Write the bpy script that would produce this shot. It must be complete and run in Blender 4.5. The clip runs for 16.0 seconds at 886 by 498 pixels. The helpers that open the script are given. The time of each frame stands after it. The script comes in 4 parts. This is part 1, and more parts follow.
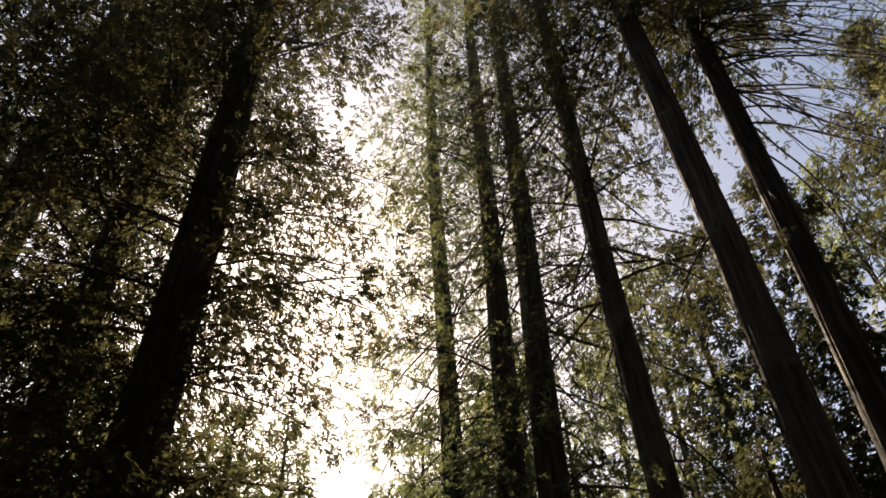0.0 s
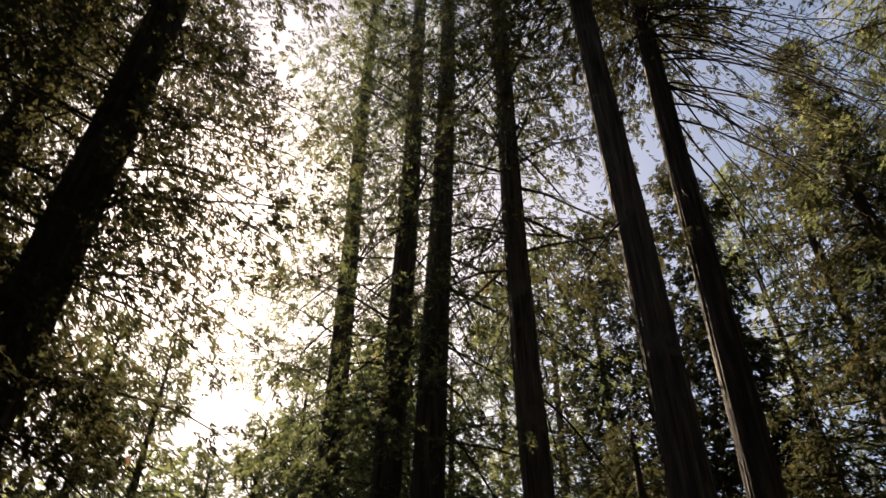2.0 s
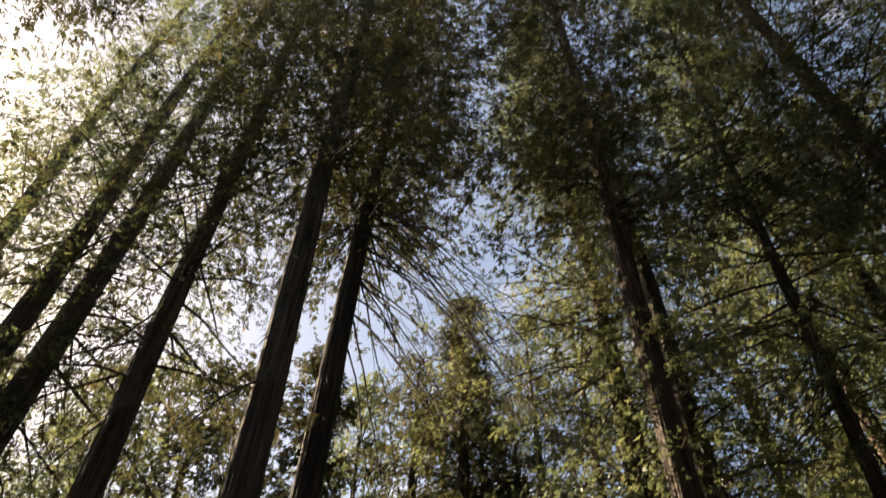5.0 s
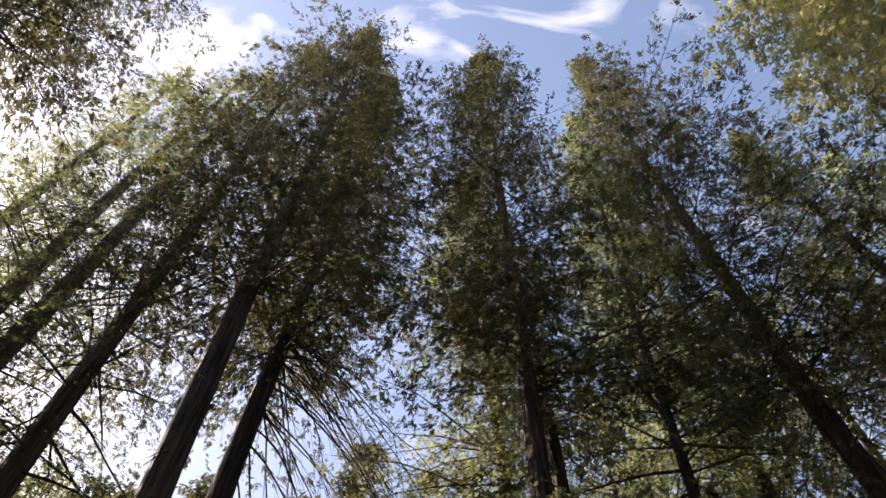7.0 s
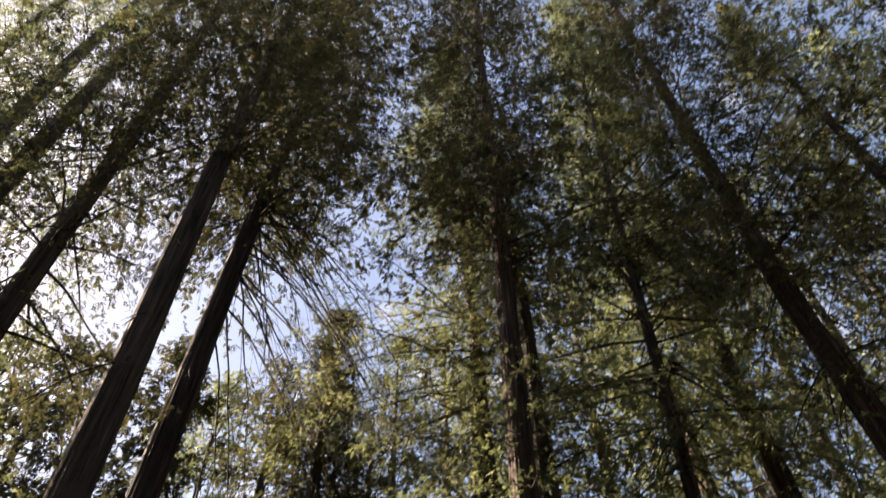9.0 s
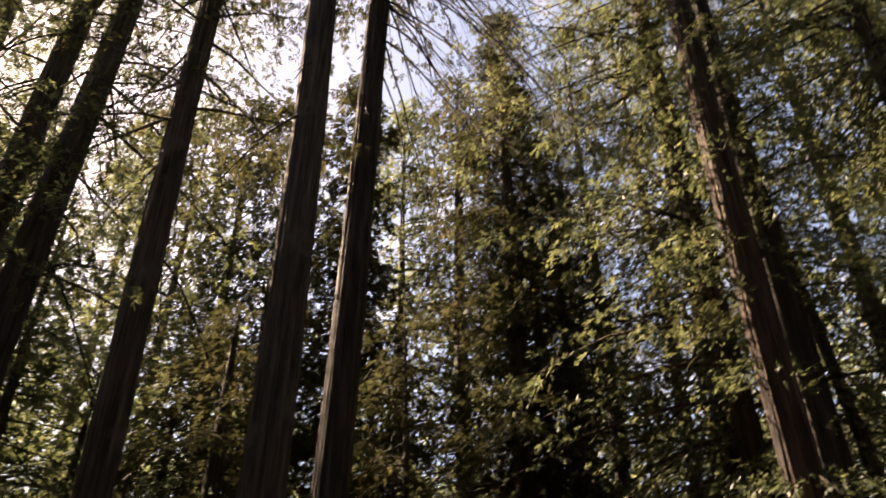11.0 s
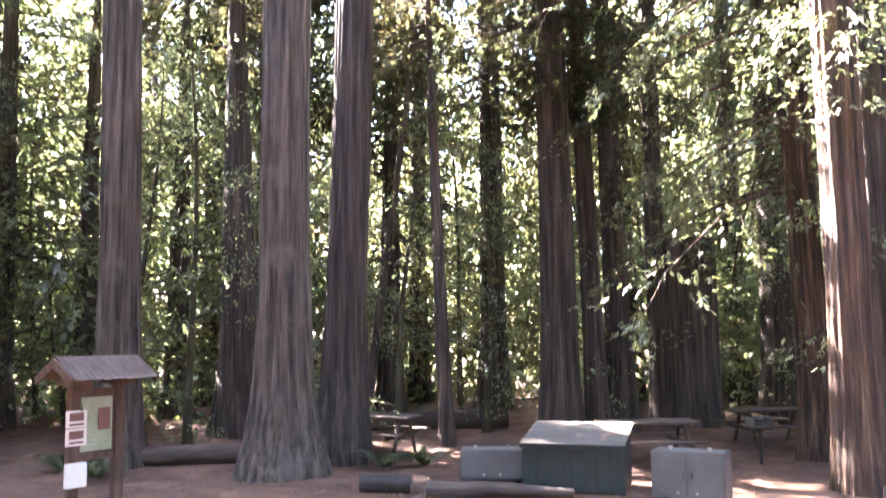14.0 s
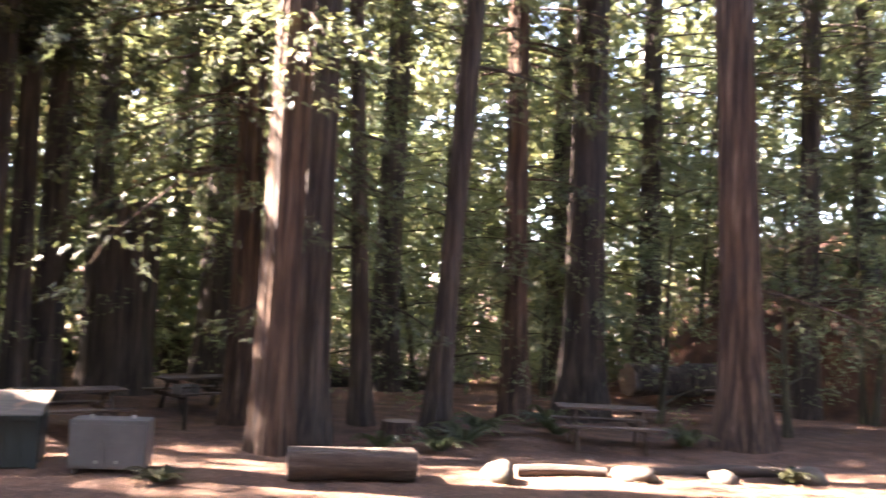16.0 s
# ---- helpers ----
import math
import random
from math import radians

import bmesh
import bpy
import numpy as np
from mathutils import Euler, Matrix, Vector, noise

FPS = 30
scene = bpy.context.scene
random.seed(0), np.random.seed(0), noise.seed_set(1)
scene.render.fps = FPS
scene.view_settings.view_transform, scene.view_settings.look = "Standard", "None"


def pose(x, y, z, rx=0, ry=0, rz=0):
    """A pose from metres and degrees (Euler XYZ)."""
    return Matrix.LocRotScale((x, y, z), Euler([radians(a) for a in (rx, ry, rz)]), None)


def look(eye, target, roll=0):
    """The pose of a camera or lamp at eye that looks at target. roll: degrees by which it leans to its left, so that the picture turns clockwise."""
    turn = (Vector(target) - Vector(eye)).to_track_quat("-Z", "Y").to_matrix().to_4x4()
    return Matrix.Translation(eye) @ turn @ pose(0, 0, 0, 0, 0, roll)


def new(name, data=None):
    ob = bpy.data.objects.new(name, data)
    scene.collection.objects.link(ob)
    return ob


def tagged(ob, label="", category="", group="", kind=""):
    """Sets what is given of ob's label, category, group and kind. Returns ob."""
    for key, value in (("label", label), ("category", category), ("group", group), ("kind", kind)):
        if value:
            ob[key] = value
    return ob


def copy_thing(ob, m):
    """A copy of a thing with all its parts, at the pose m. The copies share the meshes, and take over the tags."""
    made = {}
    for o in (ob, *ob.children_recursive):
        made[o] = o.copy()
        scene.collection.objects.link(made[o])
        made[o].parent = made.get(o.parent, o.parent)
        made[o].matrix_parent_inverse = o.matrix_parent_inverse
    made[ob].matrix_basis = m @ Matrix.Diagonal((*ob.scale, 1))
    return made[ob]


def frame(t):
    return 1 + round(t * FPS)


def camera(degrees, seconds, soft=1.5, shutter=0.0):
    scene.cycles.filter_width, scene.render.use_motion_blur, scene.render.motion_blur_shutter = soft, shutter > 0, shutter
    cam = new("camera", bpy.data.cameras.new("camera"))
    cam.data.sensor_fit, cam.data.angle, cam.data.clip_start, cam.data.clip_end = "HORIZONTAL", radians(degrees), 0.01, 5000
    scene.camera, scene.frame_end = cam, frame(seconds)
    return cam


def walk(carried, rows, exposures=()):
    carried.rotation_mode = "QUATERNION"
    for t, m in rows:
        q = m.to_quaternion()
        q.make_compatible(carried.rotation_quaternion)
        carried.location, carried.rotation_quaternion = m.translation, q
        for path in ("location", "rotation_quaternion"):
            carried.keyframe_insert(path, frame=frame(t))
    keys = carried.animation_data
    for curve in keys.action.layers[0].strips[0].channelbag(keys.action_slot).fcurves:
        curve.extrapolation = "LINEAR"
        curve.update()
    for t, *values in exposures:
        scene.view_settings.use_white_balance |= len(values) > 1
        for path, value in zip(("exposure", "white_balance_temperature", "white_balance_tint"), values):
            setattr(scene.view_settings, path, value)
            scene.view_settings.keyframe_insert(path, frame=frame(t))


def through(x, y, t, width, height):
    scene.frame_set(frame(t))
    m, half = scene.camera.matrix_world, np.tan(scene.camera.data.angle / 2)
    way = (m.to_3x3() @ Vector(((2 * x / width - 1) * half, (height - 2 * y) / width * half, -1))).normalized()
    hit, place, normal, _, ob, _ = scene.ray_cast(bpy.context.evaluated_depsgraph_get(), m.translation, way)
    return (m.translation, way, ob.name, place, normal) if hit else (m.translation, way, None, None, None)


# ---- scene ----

# ---- camera and walk ----
EYE = 2.4
cam = camera(56.15, 16.0, soft=1.4, shutter=0.32)
walk(cam, [
    (0.0, pose(0, 0, EYE, 138.01, 1.57, 42.34)),
    (0.5, pose(0, 0, EYE, 139.71, 1.45, 39.85)),
    (1.0, pose(0, 0, EYE, 138.69, 1.58, 36.91)),
    (1.5, pose(0, 0, EYE, 136.62, 1.53, 35.21)),
    (2.0, pose(0, 0, EYE, 134.45, -0.54, 31.45)),
    (2.5, pose(0, 0, EYE, 132.66, -2.01, 27.08)),
    (3.0, pose(0, 0, EYE, 133.09, -2.43, 22.68)),
    (3.5, pose(0, 0, EYE, 134.50, -2.83, 13.91)),
    (4.0, pose(0, 0, EYE, 136.30, -3.28, 6.56)),
    (4.5, pose(0, 0, EYE, 140.52, -2.26, 0.17)),
    (5.0, pose(0, 0, EYE, 145.83, -0.87, -3.83)),
    (5.2, pose(0, 0, EYE, 147.69, -0.68, -4.39)),
    (7.3, pose(0, 0, EYE, 156.15, -0.04, -15.83)),
    (7.5, pose(0, 0, EYE, 155.91, 0.22, -17.14)),
    (8.0, pose(0, 0, EYE, 154.51, 0.84, -18.90)),
    (8.2, pose(0, 0, EYE, 153.58, 1.05, -18.76)),
    (10.3, pose(0, 0, EYE, 132.84, -0.27, -6.90)),
    (10.5, pose(0, 0, EYE, 130.95, -0.23, -5.25)),
    (11.0, pose(0, 0, EYE, 126.82, 0.17, 1.11)),
    (11.5, pose(0, 0, EYE, 122.92, 0.68, 6.41)),
    (12.0, pose(0, 0, EYE, 117.79, 0.03, 7.91)),
    (12.5, pose(0, 0, EYE, 111.52, -0.41, 6.40)),
    (13.0, pose(0, 0, EYE, 105.72, 0.05, 2.43)),
    (13.5, pose(0, 0, EYE, 101.53, 0.73, 1.95)),
    (14.0, pose(0, 0, EYE, 96.00, 0.87, 2.96)),
    (14.5, pose(0, 0, EYE, 91.61, 0.22, 0.01)),
    (15.0, pose(0, 0, EYE, 91.72, -0.72, -8.43)),
    (15.5, pose(0, 0, EYE, 93.68, -2.07, -20.84)),
    (16.0, pose(0, 0, EYE, 94.39, -2.55, -34.30)),
], exposures=[(0.0, 1.45, 8700, 15), (2.5, 1.4, 8600, 16), (4.0, 1.7, 9000, 16), (5.0, 1.9, 9100, 13), (7.3, 2.2, 7700, 19), (8.2, 2.2, 7700, 19), (10.5, 2.15, 9900, 22), (12.0, 3.35, 7200, 30), (13.0, 5.6, 6200, 29), (14.0, 6.6, 6500, 25), (15.0, 6.6, 6600, 20), (15.5, 6.3, 7000, 24), (16.0, 5.6, 7300, 28)])

# ---- sky and sun ----
SUN_AZ, SUN_EL = -53.0, 42.0
world = bpy.data.worlds.new("sky")
scene.world = world
world.use_nodes = True
wn, wl = world.node_tree.nodes, world.node_tree.links
wn.clear()
sky = wn.new("ShaderNodeTexSky")
sky.sky_type, sky.sun_disc = "NISHITA", False
sky.sun_elevation, sky.sun_rotation = radians(SUN_EL), radians(SUN_AZ)
sky.air_density, sky.dust_density, sky.ozone_density = 1.0, 1.0, 2.4
tc = wn.new("ShaderNodeTexCoord")
mp = wn.new("ShaderNodeMapping")
mp.inputs["Scale"].default_value = (2.2, 5.0, 2.2)
mp.inputs["Rotation"].default_value = (0, 0, 0.5)
nz = wn.new("ShaderNodeTexNoise")
nz.inputs["Scale"].default_value, nz.inputs["Detail"].default_value, nz.inputs["Distortion"].default_value = 2.0, 8.0, 0.8
rp = wn.new("ShaderNodeValToRGB")
rp.color_ramp.elements[0].position, rp.color_ramp.elements[1].position = 0.58, 0.95
cl = wn.new("ShaderNodeMix")
cl.data_type = "RGBA"
cl.inputs["B"].default_value = (7.5, 7.6, 8.2, 1)
bg = wn.new("ShaderNodeBackground")
bg.inputs["Strength"].default_value = 0.075
wo = wn.new("ShaderNodeOutputWorld")
wl.new(tc.outputs["Generated"], mp.inputs["Vector"])
wl.new(mp.outputs["Vector"], nz.inputs["Vector"])
wl.new(nz.outputs["Fac"], rp.inputs["Fac"])
wl.new(rp.outputs["Color"], cl.inputs["Factor"])
wl.new(sky.outputs["Color"], cl.inputs["A"])
wl.new(cl.outputs["Result"], bg.inputs["Color"])
wl.new(bg.outputs["Background"], wo.inputs["Surface"])

sun = new("sun", bpy.data.lights.new("sun", "SUN"))
sun.data.energy, sun.data.angle, sun.data.color = 5.0, radians(0.6), (1.0, 0.93, 0.82)
_a, _e = radians(SUN_AZ), radians(SUN_EL)
sun.matrix_world = look((60 * math.sin(_a) * math.cos(_e), 60 * math.cos(_a) * math.cos(_e), 60 * math.sin(_e)), (0, 0, 0))


# ---- materials ----
def ramp(nt, stops):
    r = nt.nodes.new("ShaderNodeValToRGB")
    e = r.color_ramp.elements
    while len(e) < len(stops):
        e.new(0.5)
    for k, (p, c) in zip(e, stops):
        k.position, k.color = p, (*c, 1)
    return r


def surface(name, stops, scale=8.0, stretch=(1, 1, 1), rough=0.85, bump=0.4, depth=0.02, detail=8.0, fine=40.0, metal=0.0, spots=None, contrast=1.5):
    """A worn surface: two scales of noise give colour, bump and roughness."""
    m = bpy.data.materials.new(name)
    m.use_nodes = True
    nt = m.node_tree
    n, l = nt.nodes, nt.links
    b = n["Principled BSDF"]
    t = n.new("ShaderNodeTexCoord")
    mp = n.new("ShaderNodeMapping")
    mp.inputs["Scale"].default_value = stretch
    l.new(t.outputs["Object"], mp.inputs["Vector"])
    a = n.new("ShaderNodeTexNoise")
    a.inputs["Scale"].default_value, a.inputs["Detail"].default_value, a.inputs["Roughness"].default_value = scale, detail, 0.62
    l.new(mp.outputs["Vector"], a.inputs["Vector"])
    f = n.new("ShaderNodeTexNoise")
    f.inputs["Scale"].default_value, f.inputs["Detail"].default_value = fine, 4.0
    l.new(mp.outputs["Vector"], f.inputs["Vector"])
    mix = n.new("ShaderNodeMath")
    mix.operation = "MULTIPLY_ADD"
    mix.inputs[1].default_value = 0.35
    l.new(f.outputs["Fac"], mix.inputs[0])
    k = n.new("ShaderNodeMath")
    k.operation = "MULTIPLY_ADD"
    k.inputs[1].default_value, k.inputs[2].default_value = contrast, 0.33 - contrast / 2
    l.new(a.outputs["Fac"], k.inputs[0])
    l.new(k.outputs[0], mix.inputs[2])
    r = ramp(nt, stops)
    l.new(mix.outputs[0], r.inputs["Fac"])
    col = r.outputs["Color"]
    if spots:
        s = n.new("ShaderNodeTexNoise")
        s.inputs["Scale"].default_value, s.inputs["Detail"].default_value = spots[1], 5.0
        l.new(t.outputs["Object"], s.inputs["Vector"])
        sr = ramp(nt, [(spots[2], (0, 0, 0)), (spots[2] + 0.12, (1, 1, 1))])
        l.new(s.outputs["Fac"], sr.inputs["Fac"])
        mc = n.new("ShaderNodeMix")
        mc.data_type = "RGBA"
        mc.inputs["B"].default_value = (*spots[0], 1)
        l.new(sr.outputs["Color"], mc.inputs["Factor"])
        l.new(col, mc.inputs["A"])
        col = mc.outputs["Result"]
    l.new(col, b.inputs["Base Color"])
    b.inputs["Roughness"].default_value, b.inputs["Metallic"].default_value = rough, metal
    bp = n.new("ShaderNodeBump")
    bp.inputs["Strength"].default_value, bp.inputs["Distance"].default_value = bump, depth
    l.new(mix.outputs[0], bp.inputs["Height"])
    l.new(bp.outputs["Normal"], b.inputs["Normal"])
    return m


def leaf(name, stops, through=0.5, glow=1.6, gloss=0.05):
    """Leaves: light falls on them and through them; each leaf has its own tone."""
    m = bpy.data.materials.new(name)
    m.use_nodes = True
    nt = m.node_tree
    n, l = nt.nodes, nt.links
    n.clear()
    g = n.new("ShaderNodeNewGeometry")
    t = n.new("ShaderNodeTexCoord")
    z = n.new("ShaderNodeTexNoise")
    z.inputs["Scale"].default_value, z.inputs["Detail"].default_value = 0.8, 5.0
    l.new(t.outputs["Object"], z.inputs["Vector"])
    s = n.new("ShaderNodeMath")
    s.operation = "MULTIPLY_ADD"
    s.inputs[1].default_value = 0.32
    l.new(g.outputs["Random Per Island"], s.inputs[0])
    k = n.new("ShaderNodeMath")
    k.operation = "MULTIPLY_ADD"
    k.inputs[1].default_value, k.inputs[2].default_value = 1.7, -0.5
    l.new(z.outputs["Fac"], k.inputs[0])
    l.new(k.outputs[0], s.inputs[2])
    r = ramp(nt, stops)
    l.new(s.outputs[0], r.inputs["Fac"])
    d = n.new("ShaderNodeBsdfDiffuse")
    tr = n.new("ShaderNodeBsdfTranslucent")
    gl = n.new("ShaderNodeBsdfGlossy")
    gl.inputs["Roughness"].default_value = 0.5
    gl.inputs["Color"].default_value = (0.8, 0.85, 0.85, 1)
    l.new(r.outputs["Color"], d.inputs["Color"])
    v = n.new("ShaderNodeHueSaturation")
    v.inputs["Value"].default_value, v.inputs["Hue"].default_value, v.inputs["Saturation"].default_value = glow, 0.485, 1.0
    l.new(r.outputs["Color"], v.inputs["Color"])
    l.new(v.outputs["Color"], tr.inputs["Color"])
    a = n.new("ShaderNodeMixShader")
    a.inputs[0].default_value = through
    l.new(d.outputs[0], a.inputs[1])
    l.new(tr.outputs[0], a.inputs[2])
    b = n.new("ShaderNodeMixShader")
    b.inputs[0].default_value = gloss
    l.new(a.outputs[0], b.inputs[1])
    l.new(gl.outputs[0], b.inputs[2])
    o = n.new("ShaderNodeOutputMaterial")
    l.new(b.outputs[0], o.inputs["Surface"])
    return m


BARK = surface("redwood_bark", [(0.12, (0.0100, 0.0080, 0.0068)), (0.4, (0.0375, 0.0284, 0.0235)), (0.7, (0.0780, 0.0590, 0.0480)), (1.0, (0.1600, 0.1230, 0.0990))],
               scale=5.0, stretch=(1.7, 1.7, 0.11), bump=1.0, depth=0.09, fine=24.0, contrast=2.3)
BARK_GREY = surface("weathered_redwood_bark", [(0.12, (0.0150, 0.0115, 0.0088)), (0.4, (0.0600, 0.0470, 0.0375)), (0.7, (0.1270, 0.1000, 0.0800)), (1.0, (0.2450, 0.1950, 0.1580))],
                    scale=5.0, stretch=(1.7, 1.7, 0.09), bump=1.0, depth=0.09, fine=24.0, contrast=2.3, spots=((0.135, 0.118, 0.098), 0.9, 0.56))
BARK_RED = surface("red_redwood_bark", [(0.12, (0.0132, 0.0066, 0.0051)), (0.4, (0.0474, 0.0264, 0.0172)), (0.7, (0.1102, 0.0661, 0.0426)), (1.0, (0.2645, 0.1763, 0.1166))],
                   scale=5.0, stretch=(1.7, 1.7, 0.11), bump=1.0, depth=0.09, fine=24.0, contrast=2.3)
BARK_MOSS = surface("mossy_bark", [(0.1, (0.012, 0.011, 0.007)), (0.5, (0.04, 0.037, 0.02)), (1.0, (0.12, 0.115, 0.06))], scale=3.0, stretch=(1.5, 1.5, 0.5), bump=0.7)
DEADWOOD = surface("dead_wood", [(0.2, (0.008, 0.006, 0.005)), (0.6, (0.02, 0.015, 0.012)), (1.0, (0.05, 0.037, 0.028))], scale=6.0, stretch=(1, 1, 1), bump=0.5)
# one kind of needles in a shaded, a sunlit and a brightly sunlit colour
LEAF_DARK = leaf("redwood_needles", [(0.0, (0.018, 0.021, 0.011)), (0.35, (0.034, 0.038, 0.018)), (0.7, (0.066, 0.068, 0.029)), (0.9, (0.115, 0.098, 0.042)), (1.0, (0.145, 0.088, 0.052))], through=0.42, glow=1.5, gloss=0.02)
LEAF_LIT = leaf("sunlit_redwood_needles", [(0.0, (0.026, 0.035, 0.017)), (0.4, (0.064, 0.083, 0.039)), (0.75, (0.125, 0.145, 0.061)), (0.93, (0.182, 0.180, 0.078)), (1.0, (0.18, 0.13, 0.075))], glow=1.8, gloss=0.05)
LEAF_SUN = leaf("bright_sunlit_redwood_needles", [(0.0, (0.06, 0.065, 0.03)), (0.4, (0.15, 0.16, 0.06)), (0.75, (0.25, 0.25, 0.09)), (1.0, (0.32, 0.28, 0.12))], glow=1.6, gloss=0.06)
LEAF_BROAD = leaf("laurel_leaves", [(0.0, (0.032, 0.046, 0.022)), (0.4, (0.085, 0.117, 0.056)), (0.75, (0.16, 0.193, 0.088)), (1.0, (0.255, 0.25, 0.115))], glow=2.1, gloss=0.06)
GROUND = surface("redwood_duff", [(0.1, (0.0266, 0.0128, 0.00768)), (0.35, (0.059, 0.0289, 0.0171)), (0.62, (0.0996, 0.0498, 0.0295)), (1.0, (0.173, 0.0928, 0.0561))], scale=1.6, rough=0.97, bump=0.9, depth=0.05, fine=34.0,
                 spots=((0.052, 0.027, 0.018), 0.5, 0.54), contrast=2.0)


# ---- small mesh helpers ----
def part(name, bm, material, parent=None, label=""):
    """Links a bmesh as one mesh object, under a thing or a part if one is given."""
    me = bpy.data.meshes.new(name)
    bm.to_mesh(me)
    bm.free()
    me.materials.append(material)
    ob = new(name, me)
    ob.parent = parent
    if label:
        ob["label"] = label
    return ob


def fast_mesh(name, verts, faces, material, parent=None, smooth=False):
    """A mesh object from arrays of corners and of faces that all have as many corners."""
    verts, faces = np.asarray(verts, np.float32), np.asarray(faces, np.int32)
    me = bpy.data.meshes.new(name)
    k = faces.shape[1]
    me.vertices.add(len(verts))
    me.vertices.foreach_set("co", verts.ravel())
    me.loops.add(faces.size)
    me.loops.foreach_set("vertex_index", faces.ravel())
    me.polygons.add(len(faces))
    me.polygons.foreach_set("loop_start", np.arange(0, faces.size, k, dtype=np.int32))
    me.polygons.foreach_set("loop_total", np.full(len(faces), k, np.int32))
    me.update(calc_edges=True)
    if smooth:
        me.polygons.foreach_set("use_smooth", np.ones(len(faces), bool))
    me.materials.append(material)
    ob = new(name, me)
    ob.parent = parent
    return ob


def thing(name, m, label, category, group="", kind=""):
    """The Empty at the base of a thing."""
    ob = new(name)
    ob.empty_display_size = 0.1
    ob.matrix_world = m
    return tagged(ob, label, category, group, kind)


def box(bm, x0, y0, z0, x1, y1, z1, bevel=0.0, rot=None):
    """Adds a box with bevelled edges to bm."""
    r = bmesh.ops.create_cube(bm, size=1.0)["verts"]
    m = Matrix.Translation(((x0 + x1) / 2, (y0 + y1) / 2, (z0 + z1) / 2)) @ Matrix.Diagonal((x1 - x0, y1 - y0, z1 - z0, 1))
    bmesh.ops.transform(bm, matrix=(rot @ m) if rot else m, verts=r)
    if bevel:
        bmesh.ops.bevel(bm, geom=list({e for v in r for e in v.link_edges}), offset=bevel, segments=2, affect="EDGES")
    return bm


def boxed(*a, **k):
    return box(bmesh.new(), *a, **k)


def polar(az, d):
    """The place in the plan at a bearing (degrees from the y axis towards x) and distance."""
    return np.array([d * math.sin(radians(az)), d * math.cos(radians(az))])


def ground_z(x, y):
    """The height of the ground."""
    x, y = np.asarray(x, float), np.asarray(y, float)
    d = np.hypot(x, y)
    az = np.degrees(np.arctan2(x, y))
    near = np.clip((8.0 - d) / 5.0, 0, 1)
    bank = np.clip((d - 24.0) / 20.0, 0, 1) * np.clip((az - 44) / 14, 0, 1) * np.clip((150 - az) / 40, 0, 1)
    step = np.clip((d - 25.4 - 0.5 * np.sin(az * 0.7)) / 1.6, 0, 1)
    step = step * step * (3 - 2 * step) * np.clip((az - 45.0) / 8.5, 0, 1) * np.clip((150 - az) / 40, 0, 1)
    far = np.clip((d - 60) / 200.0, 0, 1)
    z = 0.8 * near * near * (3 - 2 * near) + 3.0 * step + 4.5 * bank * bank * (3 - 2 * bank) + 12 * far
    z = z + 0.05 * np.sin(x * 0.9 + 1.1 * np.sin(y * 0.6)) * np.sin(y * 0.8 + 0.5) + 0.02 * np.sin(x * 2.7 + y) * np.sin(y * 2.3 - x * 0.7)
    return z


def tube(path, radii, sides, flute=0.0, seed=0, cap=False):
    """Corners and quads of a tube along a path; flute cuts upright furrows into it."""
    path, radii = np.asarray(path, float), np.asarray(radii, float)
    n = len(path)
    tan = np.gradient(path, axis=0)
    tan /= np.linalg.norm(tan, axis=1)[:, None] + 1e-9
    ref = np.where(np.abs(tan[:, 2:3]) > 0.9, np.array([[1.0, 0, 0]]), np.array([[0, 0, 1.0]]))
    a = np.cross(tan, ref)
    a /= np.linalg.norm(a, axis=1)[:, None] + 1e-9
    b = np.cross(tan, a)
    th = np.linspace(0, 2 * np.pi, sides, endpoint=False)
    r = np.repeat(radii[:, None], sides, 1)
    if flute:
        rs = np.random.RandomState(seed)
        zz = path[:, 2][:, None]
        w = np.zeros_like(r)
        for f, amp in ((3, 0.5), (5, 0.6), (8, 0.7), (12, 0.8), (17, 0.9)):
            w += amp * np.sin(f * th[None] + rs.rand() * 6.28 + 0.5 * np.sin(zz * (0.25 + 0.3 * rs.rand()) + rs.rand() * 6))
        r = r * (1 + flute * w / 2.2) + rs.randn(*r.shape) * radii[:, None] * 0.008
        if sides >= 100:
            # bark fissures that wander, fork and close again
            for f, cut in ((9, 0.05), (14, 0.045), (23, 0.03)):
                ph = f * 0.5 * th[None] + rs.rand() * 6.28 + 0.7 * np.sin(zz * (0.5 + 0.5 * rs.rand()) + 2 * np.sin(2 * th[None] + rs.rand() * 6)) + 0.25 * np.sin(zz * 2.3 + f * th[None])
                fade = 0.55 + 0.45 * np.sin(zz * (0.6 + rs.rand()) + 3 * th[None] + rs.rand() * 6)
                r = r - radii[:, None] * cut * fade * (1 - np.abs(np.sin(ph))) ** 3 * 1.6
    v = path[:, None] + r[..., None] * (np.cos(th)[None, :, None] * a[:, None] + np.sin(th)[None, :, None] * b[:, None])
    i = np.arange(n - 1)[:, None] * sides
    j = np.arange(sides)[None]
    k = (j + 1) % sides
    f = np.stack([i + j, i + k, i + sides + k, i + sides + j], -1).reshape(-1, 4)
    return v.reshape(-1, 3), f


